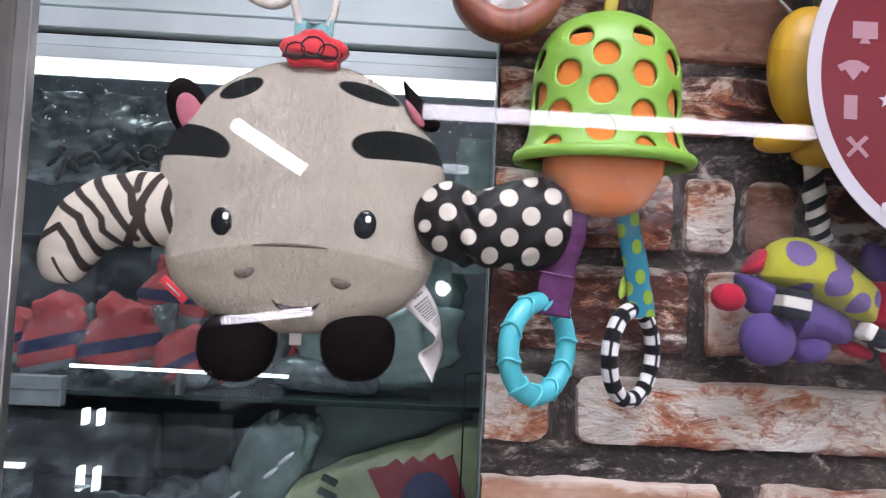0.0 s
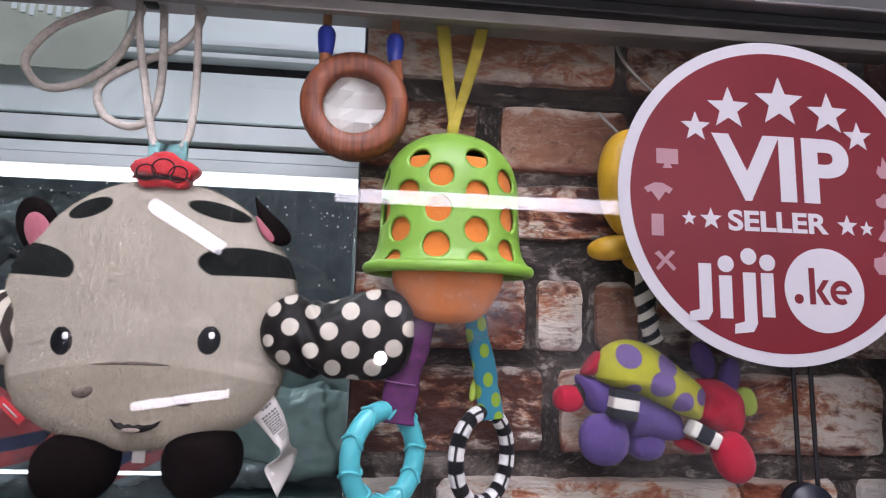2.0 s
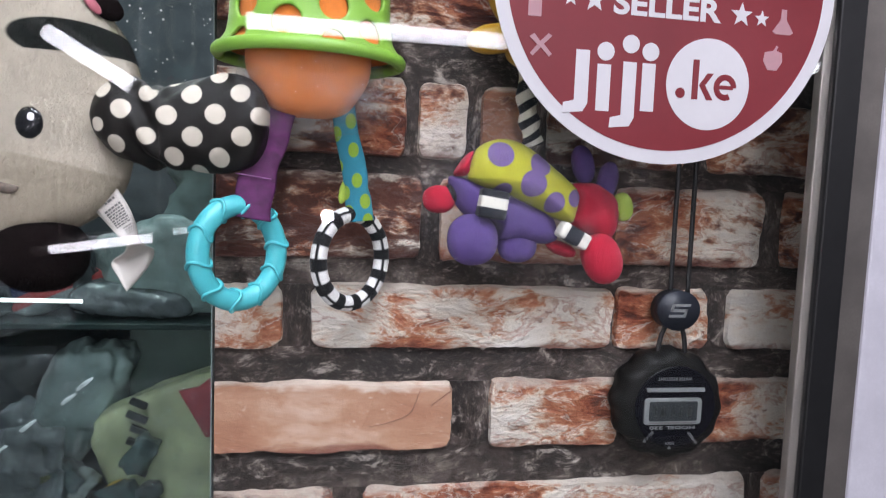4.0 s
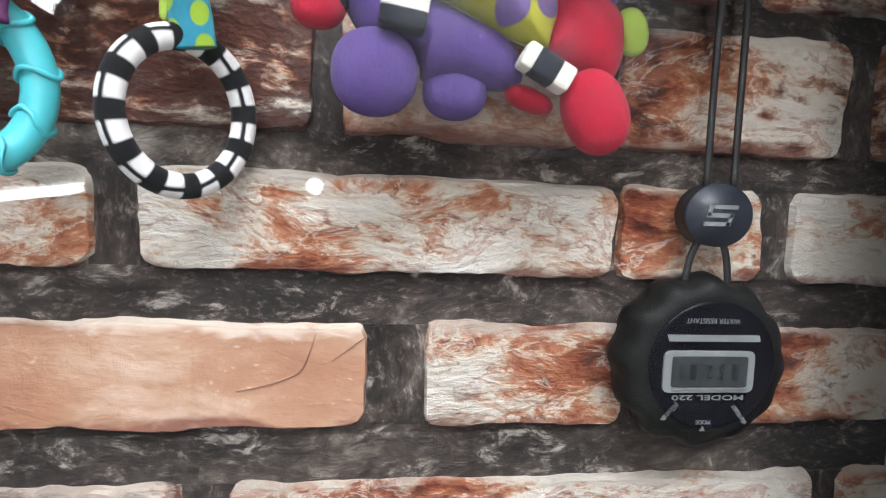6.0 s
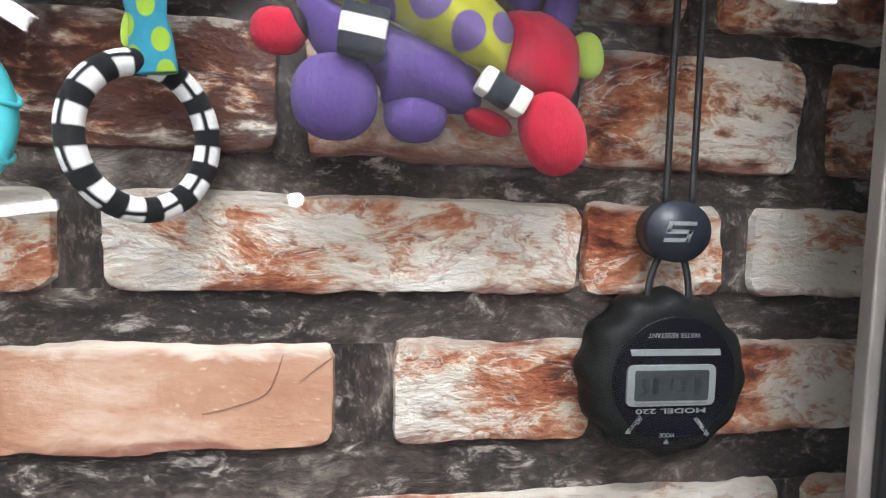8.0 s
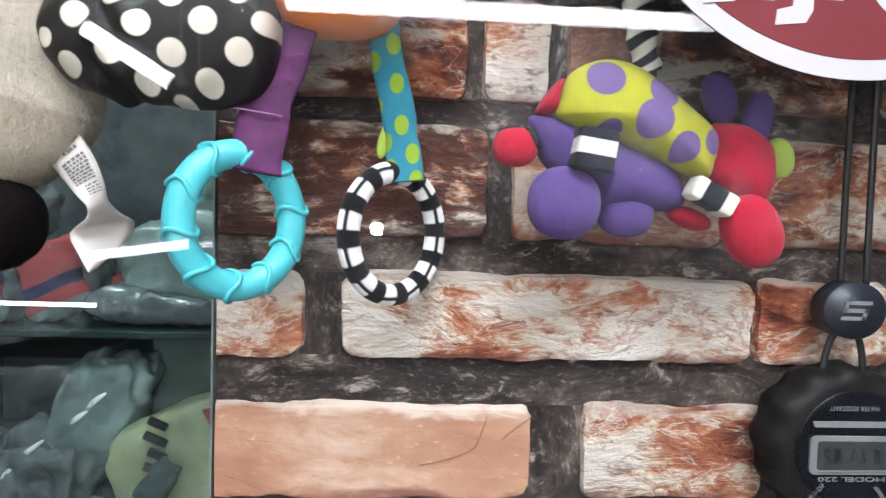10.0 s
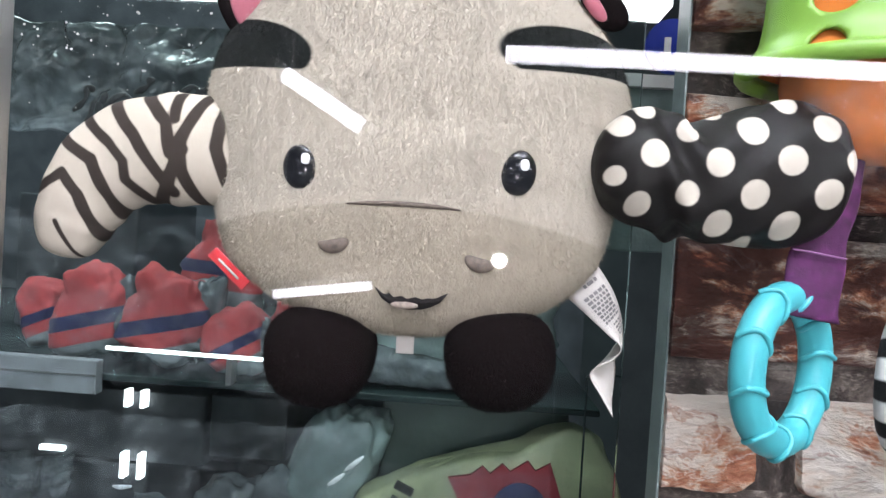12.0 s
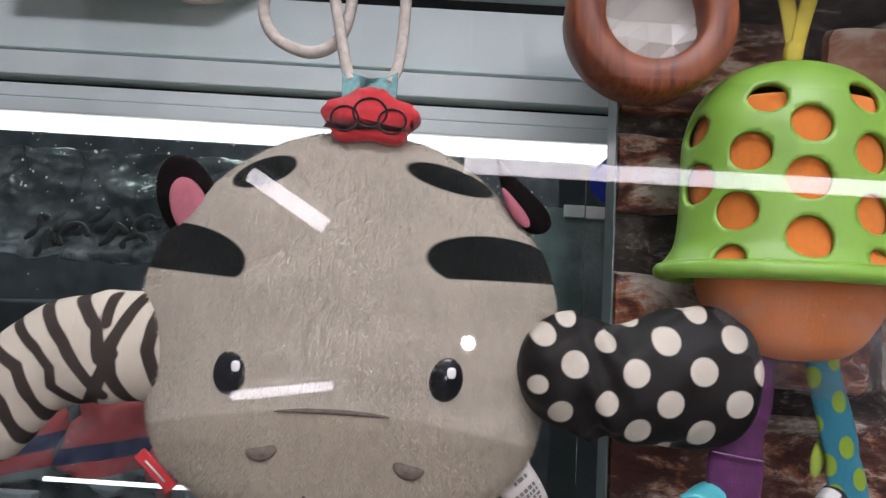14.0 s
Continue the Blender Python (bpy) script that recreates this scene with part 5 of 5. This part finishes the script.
    for x, top, bot, hook in ((0.1136, 1.4407, 1.4190, 1), (0.1232, 1.4355, 1.4162, 0), (0.1346, 1.4372, 1.4140, 1), (0.1432, 1.4372, 1.4172, 0)):
        w = 0.0030
        poly = [(x - w, top), (x + w, top), (x + w, bot)] + ([(x + w - 0.002, bot - 0.0035), (x - 0.0080, bot - 0.0045), (x - 0.0076, bot - 0.0002), (x - w, bot + 0.0010)] if hook else [(x - w, bot)])
        part("mark_bar", plate(poly, y0 - 0.00002 * hook, y1), M_STICKERWHITE, t, "", False)
    for x, h in ((0.1236, 1.4408), (0.1346, 1.4446), (0.1436, 1.4420)):
        part("mark_dot", plate(disc_outline(x, h, 0.0038, 28), y0, y1), M_STICKERWHITE, t, "", False)
    icons = (
        [(-0.0052, 0.0042), (0.0052, 0.0042), (0.0052, -0.0030), (0.0012, -0.0030), (0.0024, -0.0050), (-0.0024, -0.0050), (-0.0012, -0.0030), (-0.0052, -0.0030)], (0.0974, 1.4893),
        [(-0.0020, 0.0040), (0.0020, 0.0040), (0.0068, 0.0015), (0.0052, -0.0010), (0.0034, 0.0000), (0.0, -0.0046), (-0.0034, 0.0), (-0.0052, -0.0010), (-0.0068, 0.0015)], (0.0928, 1.4731),
        [(-0.0028, 0.0050), (0.0028, 0.0050), (0.0028, -0.0050), (-0.0028, -0.0050)], (0.0920, 1.4575),
        [(-0.0046, -0.0036), (-0.0034, -0.0046), (0.0, -0.0010), (0.0036, -0.0046), (0.0048, -0.0034), (0.0012, 0.0004), (0.0046, 0.0038), (0.0030, 0.0048), (-0.0004, 0.0014), (-0.0030, 0.0044), (-0.0050, 0.0030), (-0.0016, 0.0000)], (0.0953, 1.4413),
        [(0.0, 0.0060), (0.0030, 0.0010), (0.0034, -0.0025), (0.0016, -0.0048), (-0.0018, -0.0048), (-0.0036, -0.0022), (-0.0024, 0.0014), (-0.0010, 0.0004)], (0.2047, 1.4896),
        [(-0.0062, -0.0022), (-0.0064, 0.0006), (-0.0040, 0.0016), (-0.0026, 0.0034), (0.0030, 0.0034), (0.0060, 0.0006), (0.0062, -0.0026), (0.0042, -0.0034), (-0.0040, -0.0034)], (0.2061, 1.4737),
        [(-0.0012, 0.0056), (0.0012, 0.0056), (0.0014, 0.0012), (0.0050, -0.0040), (0.0034, -0.0050), (-0.0034, -0.0050), (-0.0050, -0.0040), (-0.0014, 0.0012)], (0.2045, 1.4591),
        [(0.0, 0.0034), (0.0014, 0.0058), (0.0022, 0.0050), (0.0014, 0.0036), (0.0042, 0.0026), (0.0046, -0.0012), (0.0022, -0.0050), (-0.0022, -0.0050), (-0.0046, -0.0012), (-0.0040, 0.0026)], (0.2007, 1.4435))
    for poly, (x, h) in zip(icons[::2], icons[1::2]):
        part("icon", plate([(x + a, h + b) for a, b in poly], y0, y1), M_STICKERPINK, t, "pale rose icon", False)


sticker()


# ---- lamps seen mirrored in the pane ----
def tube_lamp(a, b, r):
    t = thing("tube_lamp", "lit white fluorescent tube lamp", "lamp", tuple((Vector(a) + Vector(b)) / 2), "tube lamps across from the window")
    part("tube", sweep((a, b), r, seg=16, k=2), M_TUBE, t, "lit white tube")
    d = (Vector(b) - Vector(a)).normalized()
    for p, s in ((a, -1), (b, 1)):
        part("rod", sweep((Vector(p) + Vector((0, -0.02, 0.01)), Vector((p[0], p[1] - 0.02, 2.75))), 0.0016, seg=6, k=2), M_ALU, t)
        part("end_cap", sweep((Vector(p), Vector(p) + d * s * 0.02), r * 1.1, seg=16, k=2), M_ALU, t)
    part("holder", sweep((Vector(a) + Vector((0, -0.02, 0.01)), Vector(b) + Vector((0, -0.02, 0.01))), r * 0.9, seg=10, k=2), M_ALU, t)


tube_lamp((-0.095, -0.45, 1.556), (0.56, -0.45, 1.556), 0.0078)
tube_lamp((-0.342, -0.57, 1.559), (-0.247, -0.57, 1.502), 0.0095)
tube_lamp((-0.341, -0.57, 1.303), (-0.226, -0.57, 1.321), 0.0055)

# ---- shop shelf behind ----
M_DARKGREY = simple("dark_grey_card", (0.10, 0.112, 0.122), 0.5, 0, 0.25, 30, 300)
M_SHELFGLASS = simple("dark_green_shelf_edge", (0.02, 0.035, 0.034), 0.25, 0, 0.2, 20, 300)
M_REDBAG = plush("red_fabric_with_navy_and_grey_bands", (0.46, 0.070, 0.070), (0.03, 0.035, 0.09), (0.22, 0.26, 0.27), "patch", "band", relief=0.002, scale=120)
M_BLUEBAG = simple("navy_fabric", (0.03, 0.04, 0.12), 0.5, 0, 0.2, 60)
M_FILM = simple("crumpled_grey_plastic_film", (0.13, 0.15, 0.16), 0.18, 0, 0.35, 30, 160, 0.004, coat=0.8)
M_TEALFILM = simple("folded_teal_grey_pack", (0.25, 0.33, 0.32), 0.3, 0, 0.3, 25, 120, 0.003, coat=0.5)
M_GREENGREY = simple("grey_green_packaging", (0.07, 0.10, 0.088), 0.35, 0, 0.25, 20, 150, 0.001)
M_PILLOW = simple("pale_green_printed_pack", (0.36, 0.39, 0.23), 0.35, 0, 0.2, 30, 200, 0.001)
M_HIGHLIGHT = simple("glossy_white_highlight", (0.88, 0.90, 0.92), 0.15, 0, 0.03, coat=1.0)
slab("shop_shelf", "thin dark green glass shelf carrying bagged goods", "shelf", box(-0.9, -0.02, 0.195, 0.60, 1.2640, 1.2690, 0.001), M_SHELFGLASS)
slab("shop_shelf", "dark lower shelf board with packed goods", "shelf", box(-0.9, -0.02, 0.16, 0.60, 1.03, 1.04, 0.001), M_DARKGREY)
slab("shelf_back", "dark back panel of the shop shelf", "panel", box(-0.9, 0.05, 0.60, 0.62, 0.9, 1.70), M_DARKGREY)


def creased_sheet(x0, x1, z0, z1, y, amount, freq, seed, nx=70, nz=50):
    """A loose plastic sheet with sharp creases."""
    bm = bmesh.new()
    rows = []
    for j in range(nz + 1):
        row = []
        for i in range(nx + 1):
            x, z = x0 + (x1 - x0) * i / nx, z0 + (z1 - z0) * j / nz
            q = sum(abs(noise.noise(Vector((x * freq * k + seed, seed, z * freq * k)))) / k for k in (1, 2.1, 4.3))
            e = 0.004 * noise.noise(Vector((x * 60, z * 60, seed)))
            row.append(bm.verts.new((x + e, y - amount * q, z + e)))
        rows.append(row)
    for a, b in zip(rows, rows[1:]):
        for i in range(nx):
            bm.faces.new((a[i], a[i + 1], b[i + 1], b[i]))
    return bm


for i, (x, y, z, rx, rz, tr) in enumerate(((-0.437, 0.225, 1.306, 0.018, 0.024, 4), (-0.398, 0.22, 1.309, 0.026, 0.033, -6), (-0.340, 0.22, 1.310, 0.030, 0.034, -8), (-0.306, 0.25, 1.351, 0.036, 0.032, -24), (-0.286, 0.22, 1.296, 0.022, 0.024, 10), (-0.238, 0.235, 1.302, 0.026, 0.029, 6), (-0.205, 0.25, 1.288, 0.018, 0.018, 0))):
    b = thing("bagged_red_goods", "red and navy fabric goods in clear plastic bags on the shelf", "packaged goods", (x, y, 1.269), "bagged goods on the shelf")
    bun = part("bundle", blob((x, y, z), (rx, 0.018, rz), tr, 0.62, 60, 40, crumple(0.30, 42, i)), M_REDBAG, b)
    ca, sa = math.cos(radians(tr + 20)), math.sin(radians(tr + 20))
    mark(bun, "patch", lambda px, py, pz, x=x, z=z, ca=ca, sa=sa, rz=rz: rz * 0.16 - abs((pz - z) * ca - (px - x) * sa + rz * 0.15))
    mark(bun, "band", lambda px, py, pz, x=x, z=z, ca=ca, sa=sa, rz=rz: rz * 0.30 - abs((pz - z) * ca - (px - x) * sa + rz * 0.95))
    part("film", blob((x + rx * 0.85, y + 0.004, z - 0.003), (rx * 0.55, 0.014, rz * 0.9), tr, 0.8, 36, 26, crumple(0.4, 70, i + 9)), M_FILM, b)
for x0, x1, y0, z0, z1, mt, lab in ((-0.66, -0.364, 0.345, 1.141, 1.211, M_DARKGREY, "dark grey flat cardboard box"), (-0.362, -0.285, 0.35, 1.150, 1.212, M_DARKGREY, "dark grey small cardboard box"), (-0.66, -0.42, 0.345, 1.04, 1.139, M_DARKGREY, "dark cardboard box"),
                                    (-0.178, -0.03, 0.25, 1.15, 1.258, M_GREENGREY, "grey-green packaged box"), (-0.560, -0.44, 0.34, 1.269, 1.40, M_DARKGREY, "dark grey upright box")):
    tagged(part("packed_box", box(x0, x1, y0, y0 + 0.12, z0, z1, 0.002), mt, None, "", False), lab + " on the shop shelf", "box")
pk = thing("printed_pack", "pale green printed soft pack with a maroon triangle", "packaged goods", (-0.10, 0.22, 1.04))
part("pack", blob((-0.0800, 0.222, 1.1410), (0.100, 0.016, 0.085), 21, 0.3, 60, 40, crumple(0.05, 30, 3)), M_PILLOW, pk)
part("triangle", plate([(-0.122, 1.2105), (-0.106, 1.2135), (-0.098, 1.2205), (-0.092, 1.2155), (-0.084, 1.2230), (-0.078, 1.2180), (-0.066, 1.2265), (-0.060, 1.2200), (-0.050, 1.2260), (-0.046, 1.2150), (-0.037, 1.1900), (-0.060, 1.1720), (-0.100, 1.1700)], 0.2035, 0.206), M_MAROON, pk, "maroon printed triangle", False)
part("print_blot", plate(disc_outline(-0.070, 1.185, 0.022, 30, 0.026), 0.2025, 0.2034), M_BLUEBAG, pk, "dark printed figure", False)
for i in range(6):
    part("print_stripe", box(-0.163 + 0.003 * (i % 2), -0.146, 0.202, 0.2045, 1.140 + i * 0.0115, 1.1455 + i * 0.0115, 0, 24), M_GASKET, pk, "", False)
part("print_patch", blob((-0.170, 0.205, 1.128), (0.012, 0.003, 0.006), 20), M_DUCK, pk, "yellow printed patch")
for i, (x, y, z, rx, rz, tr, mt) in enumerate(((-0.120, 0.24, 1.312, 0.075, 0.040, 6, M_TEALFILM), (-0.100, 0.28, 1.375, 0.060, 0.045, -4, M_TEALFILM), (-0.165, 0.225, 1.284, 0.045, 0.014, -4, M_FILM), (-0.255, 0.23, 1.120, 0.050, 0.075, 20, M_FILM), (-0.215, 0.24, 1.190, 0.030, 0.060, -28, M_TEALFILM))):
    ob = part("plastic_bag", blob((x, y, z), (rx, 0.022, rz), tr, 0.7, 80, 56, crumple(0.34, 26, i * 3.1)), mt)
    tagged(ob, "crumpled teal-grey plastic bag of goods on the shop shelf", "plastic bag", "plastic bags on the shelf")
for x0, x1, z0, z1, y, s in ((-0.46, -0.20, 1.436, 1.512, 0.185, 1.0), (-0.56, -0.462, 1.13, 1.165, 0.30, 4.0), (-0.34, -0.20, 1.05, 1.19, 0.19, 7.0)):
    ob = part("plastic_film", creased_sheet(x0, x1, z0, z1, y, 0.020, 22, s), M_FILM, None, "", True)
    ob.modifiers.new("thick", "SOLIDIFY").thickness = 0.0006
    tagged(ob, "creased shiny grey plastic film over shop goods", "plastic film", "plastic films over goods")
for x0, x1, z0, z1, y, s in ((-0.46, -0.19, 1.270, 1.385, 0.183, 11.0), (-0.45, -0.18, 1.045, 1.250, 0.176, 15.0), (-0.185, -0.055, 1.045, 1.235, 0.172, 19.0)):
    ob = part("clear_bag", creased_sheet(x0, x1, z0, z1, y, 0.026, 24, s), M_BAGFILM, None, "", False)
    tagged(ob, "crinkled clear plastic bag over goods on the shelf", "plastic bag", "clear bags over goods")
# a heap of small packets on the lower shelf
PACKET_TONES = [simple("glossy_packet_" + nm, c, 0.16, 0, 0.4, 120, 500, 0.003, coat=0.8) for nm, c in (("slate", (0.055, 0.075, 0.08)), ("teal", (0.07, 0.12, 0.12)), ("pale", (0.24, 0.28, 0.27)), ("olive", (0.11, 0.12, 0.035)), ("rust", (0.13, 0.03, 0.027)), ("black", (0.012, 0.014, 0.016)))]
PACKET_WORDS = ("slate grey", "dark teal", "pale grey", "olive green", "rusty red", "black")
rngh = random.Random(31)
for layer in range(10):
    for j in range(8):
        x = -0.268 + 0.0165 * j + rngh.uniform(-0.005, 0.005) + (0.008 if layer % 2 else 0)
        z = 1.049 + 0.0125 * layer + rngh.uniform(-0.003, 0.003)
        if layer > 3 + rngh.random() * 7:
            continue
        tone = rngh.choice((0, 0, 0, 0, 1, 1, 1, 2, 3, 4, 5, 5, 5))
        pkt = part("small_packet", blob((x, rngh.uniform(0.190, 0.200), z), (rngh.uniform(0.010, 0.017), 0.007, rngh.uniform(0.006, 0.011)), rngh.uniform(-60, 60), 0.4, 22, 14, crumple(0.34, 110, layer * 8 + j)), PACKET_TONES[tone])
        tagged(pkt, PACKET_WORDS[tone] + " crumpled glossy packet heaped on the shelf", "packet", "small packets heaped on the lower shelf")
rngp = random.Random(5)
bagp = thing("print_marks", "black printed marks on the grey plastic film", "print", (-0.31, 0.15, 1.44))
for i in range(16):
    x, z = -0.372 + 0.0078 * i, 1.434 + 0.0012 * i + 0.020 * rngp.random()
    w, hh = rngp.uniform(0.004, 0.010), rngp.uniform(0.006, 0.018)
    part("print_mark", sweep(((x, 0.150, z), (x + w * rngp.uniform(-0.5, 1), 0.150, z + hh * 0.5), (x + w, 0.150, z + hh), (x + w * rngp.uniform(0.5, 2), 0.150, z + hh * rngp.uniform(0.4, 0.9))), lambda u: 0.0012 + 0.0012 * math.sin(u * 9) ** 2, 0.0005, 8, k=4), M_GASKET, bagp)
blue = thing("blue_label_box", "grey box with a white strip and round blue label", "box", (-0.02, 0.16, 1.40))
part("box", box(-0.060, 0.03, 0.160, 0.20, 1.38, 1.4880, 0.001), M_TEALFILM, blue, "", False)
part("strip", box(-0.033, 0.03, 0.156, 0.160, 1.4815, 1.4895, 0.0004), M_WHITE, blue, "white strip", False)
part("label", plate(disc_outline(0.0, 1.508, 0.017, 40), 0.158, 0.160), M_BLUE, blue, "round blue label", False)
part("letter_bar", box(-0.0055, -0.0015, 0.1568, 0.158, 1.498, 1.513, 0.0003), M_WHITE, blue, "", False)
rail_front = thing("shelf_price_rail", "pale grey plastic price rail along the shelf edge", "rail", (-0.43, 0.19, 1.262))
part("rail", box(-0.54, -0.372, 0.186, 0.194, 1.2560, 1.2800, 0.0008), simple("scuffed_grey_plastic", (0.26, 0.275, 0.29), 0.45, 0, 0.2, 60), rail_front, "", False)
part("groove", box(-0.54, -0.372, 0.1852, 0.1862, 1.2690, 1.2700), M_ALU, rail_front, "", False)
part("seam", sweep(((-0.030, 0.1110, 1.3120), (-0.0440, 0.1110, 1.3120), (-0.0488, 0.1110, 1.3085), (-0.0488, 0.1110, 1.2900), (-0.0480, 0.1110, 1.1000)), 0.0006, 0.0004, 8), M_SHELFGLASS, back, "dark edge of a pane cut-out")
# dust on the sliding pane
rngd = random.Random(21)
bm = bmesh.new()
for i in range(240):
    x, z, r = rngd.uniform(-0.44, -0.05), 1.505 - abs(rngd.gauss(0, 0.035)), rngd.choice((0.0003, 0.0004, 0.0005, 0.0008))
    bm.faces.new([bm.verts.new((x + r * math.cos(a) * rngd.uniform(0.6, 1.3), 0.1115, z + r * math.sin(a))) for a in (0, 1.05, 2.1, 3.14, 4.2, 5.2)])
tagged(part("dust_specks", bm, M_WHITE, None, "", False), "pale dust specks on the sliding glass pane", "dust", kind="stuff")
# glowing strip added to draw a bright line along the shelf; no lamp known
sl = thing("shelf_glow_strip", "thin glowing strip along the shop shelf", "lamp", (-0.28, 0.19, 1.269))
part("tube", sweep(((-0.368, 0.190, 1.2890), (-0.190, 0.190, 1.2880)), 0.0015, seg=10, k=2), M_STRIP, sl, "lit strip")
part("bracket", box(-0.282, -0.278, 0.1905, 0.200, 1.2685, 1.2885), M_ALU, sl, "", False)
# glowing bars stand in for small bright reflections, set at a mean position
for x, z in ((-0.440, 1.2060), (-0.424, 1.2060), (-0.441, 1.1400), (-0.424, 1.1400)):
    l2 = thing("reflected_bar", "small glowing white bar drawn for a reflection", "lamp", (x, 0.343, z), "small lamps in the shelf")
    part("bar", box(x - 0.0024, x + 0.0024, 0.336, 0.345, z - (0.0085 if z > 1.17 else 0.0125), z + (0.0085 if z > 1.17 else 0.0125), 0.0006), M_STRIP, l2, "", False)
l3 = thing("reflected_bar", "small glowing white bar lying flat, drawn for a reflection", "lamp", (-0.515, 0.343, 1.150), "small lamps in the shelf")
part("bar", box(-0.528, -0.503, 0.340, 0.345, 1.1475, 1.1525, 0.0006), M_STRIP, l3, "", False)

# white streaks modelled in place of the highlights on plastic packaging
for x0, z0, x1, z1 in ((-0.2219, 1.1946, -0.2387, 1.1796), (-0.1804, 1.2279, -0.1928, 1.2172), (-0.1928, 1.2150, -0.2040, 1.2060), (-0.3560, 1.1930, -0.3420, 1.1940), (-0.2420, 1.1760, -0.2500, 1.1640)):
    st = part("plastic_strip", sweep(((x0, 0.186, z0), ((x0 + x1) / 2, 0.183, (z0 + z1) / 2 + 0.0006), (x1, 0.186, z1)), lambda u: 0.0006 + 0.0012 * math.sin(3.1 * u), 0.0004, 8), M_HIGHLIGHT)
    tagged(st, "white streak drawn as a highlight on plastic packaging", "plastic strip", "shiny packaging edges")

# ---- the bricks of the panel ----
rngb = random.Random(11)
# lime, soot tone, smooth for each brick, row by row from below; lime in lower rows is cut back to dim them
LOOKS = (
    ((0.5, 0.3, 0), (0.5, 0.3, 0), (0.5, 0.3, 0)),
    ((0.26, 0.50, 0.0), (0.48, 0.15, 0.0), (0.55, 0.2, 0.0)),
    ((0.24, 0.05, 1.0), (0.46, 0.30, 0.0), (0.48, 0.3, 0.0)),
    ((0.56, 0.10, 0.15), (0.56, 0.06, 0.0), (0.48, 0.1, 0.0), (0.54, 0.1, 0.0)),
    ((0.40, 0.70, 0.0), (0.52, 0.2, 0.45), (0.44, 0.36, 0.0), (0.40, 0.4, 0.0)),
    ((0.36, 0.42, 0.0), (0.50, 0.45, 0.2), (0.22, 0.25, 0.7), (0.46, 0.45, 0.0), (0.45, 0.5, 0.0)),
    ((0.52, 0.55, 0.0), (0.42, 0.56, 0.0), (0.4, 0.5, 0.0), (0.4, 0.5, 0.0)),
    ((0.35, 0.55, 0.2), (0.16, 0.30, 0.75), (0.3, 0.4, 0.4), (0.3, 0.5, 0.0)),
    ((0.52, 0.18, 0.3), (0.42, 0.34, 0.2), (0.2, 0.6, 0.0)),
)
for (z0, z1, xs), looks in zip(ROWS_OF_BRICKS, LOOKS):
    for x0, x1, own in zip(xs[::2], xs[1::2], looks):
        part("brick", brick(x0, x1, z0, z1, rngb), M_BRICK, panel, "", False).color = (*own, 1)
    for xa, xb in zip(xs[1:-1:2], xs[2:-1:2]):
        if xb - xa > 0.004:
            part("head_joint", box(xa - 0.002, xb + 0.002, 0.0028, 0.0036, z0 + 0.001, z1 - 0.001), M_MORTARUP, panel, "dark upright mortar joint", False)
M_CRACK = simple("dark_crack", (0.26, 0.13, 0.085), 0.7)
for pts in (((0.0317, 1.2575), (0.0430, 1.2600), (0.0523, 1.2640), (0.0555, 1.2700), (0.0579, 1.2775)), ((0.0635, 1.2680), (0.0700, 1.2730), (0.0747, 1.2765))):
    part("crack", sweep([(x, -0.0001, z) for x, z in pts], lambda u: 0.0001 + 0.0002 * math.sin(3.1 * u), 0.0005, 6, k=5), M_CRACK, panel, "dark crack in a brick")
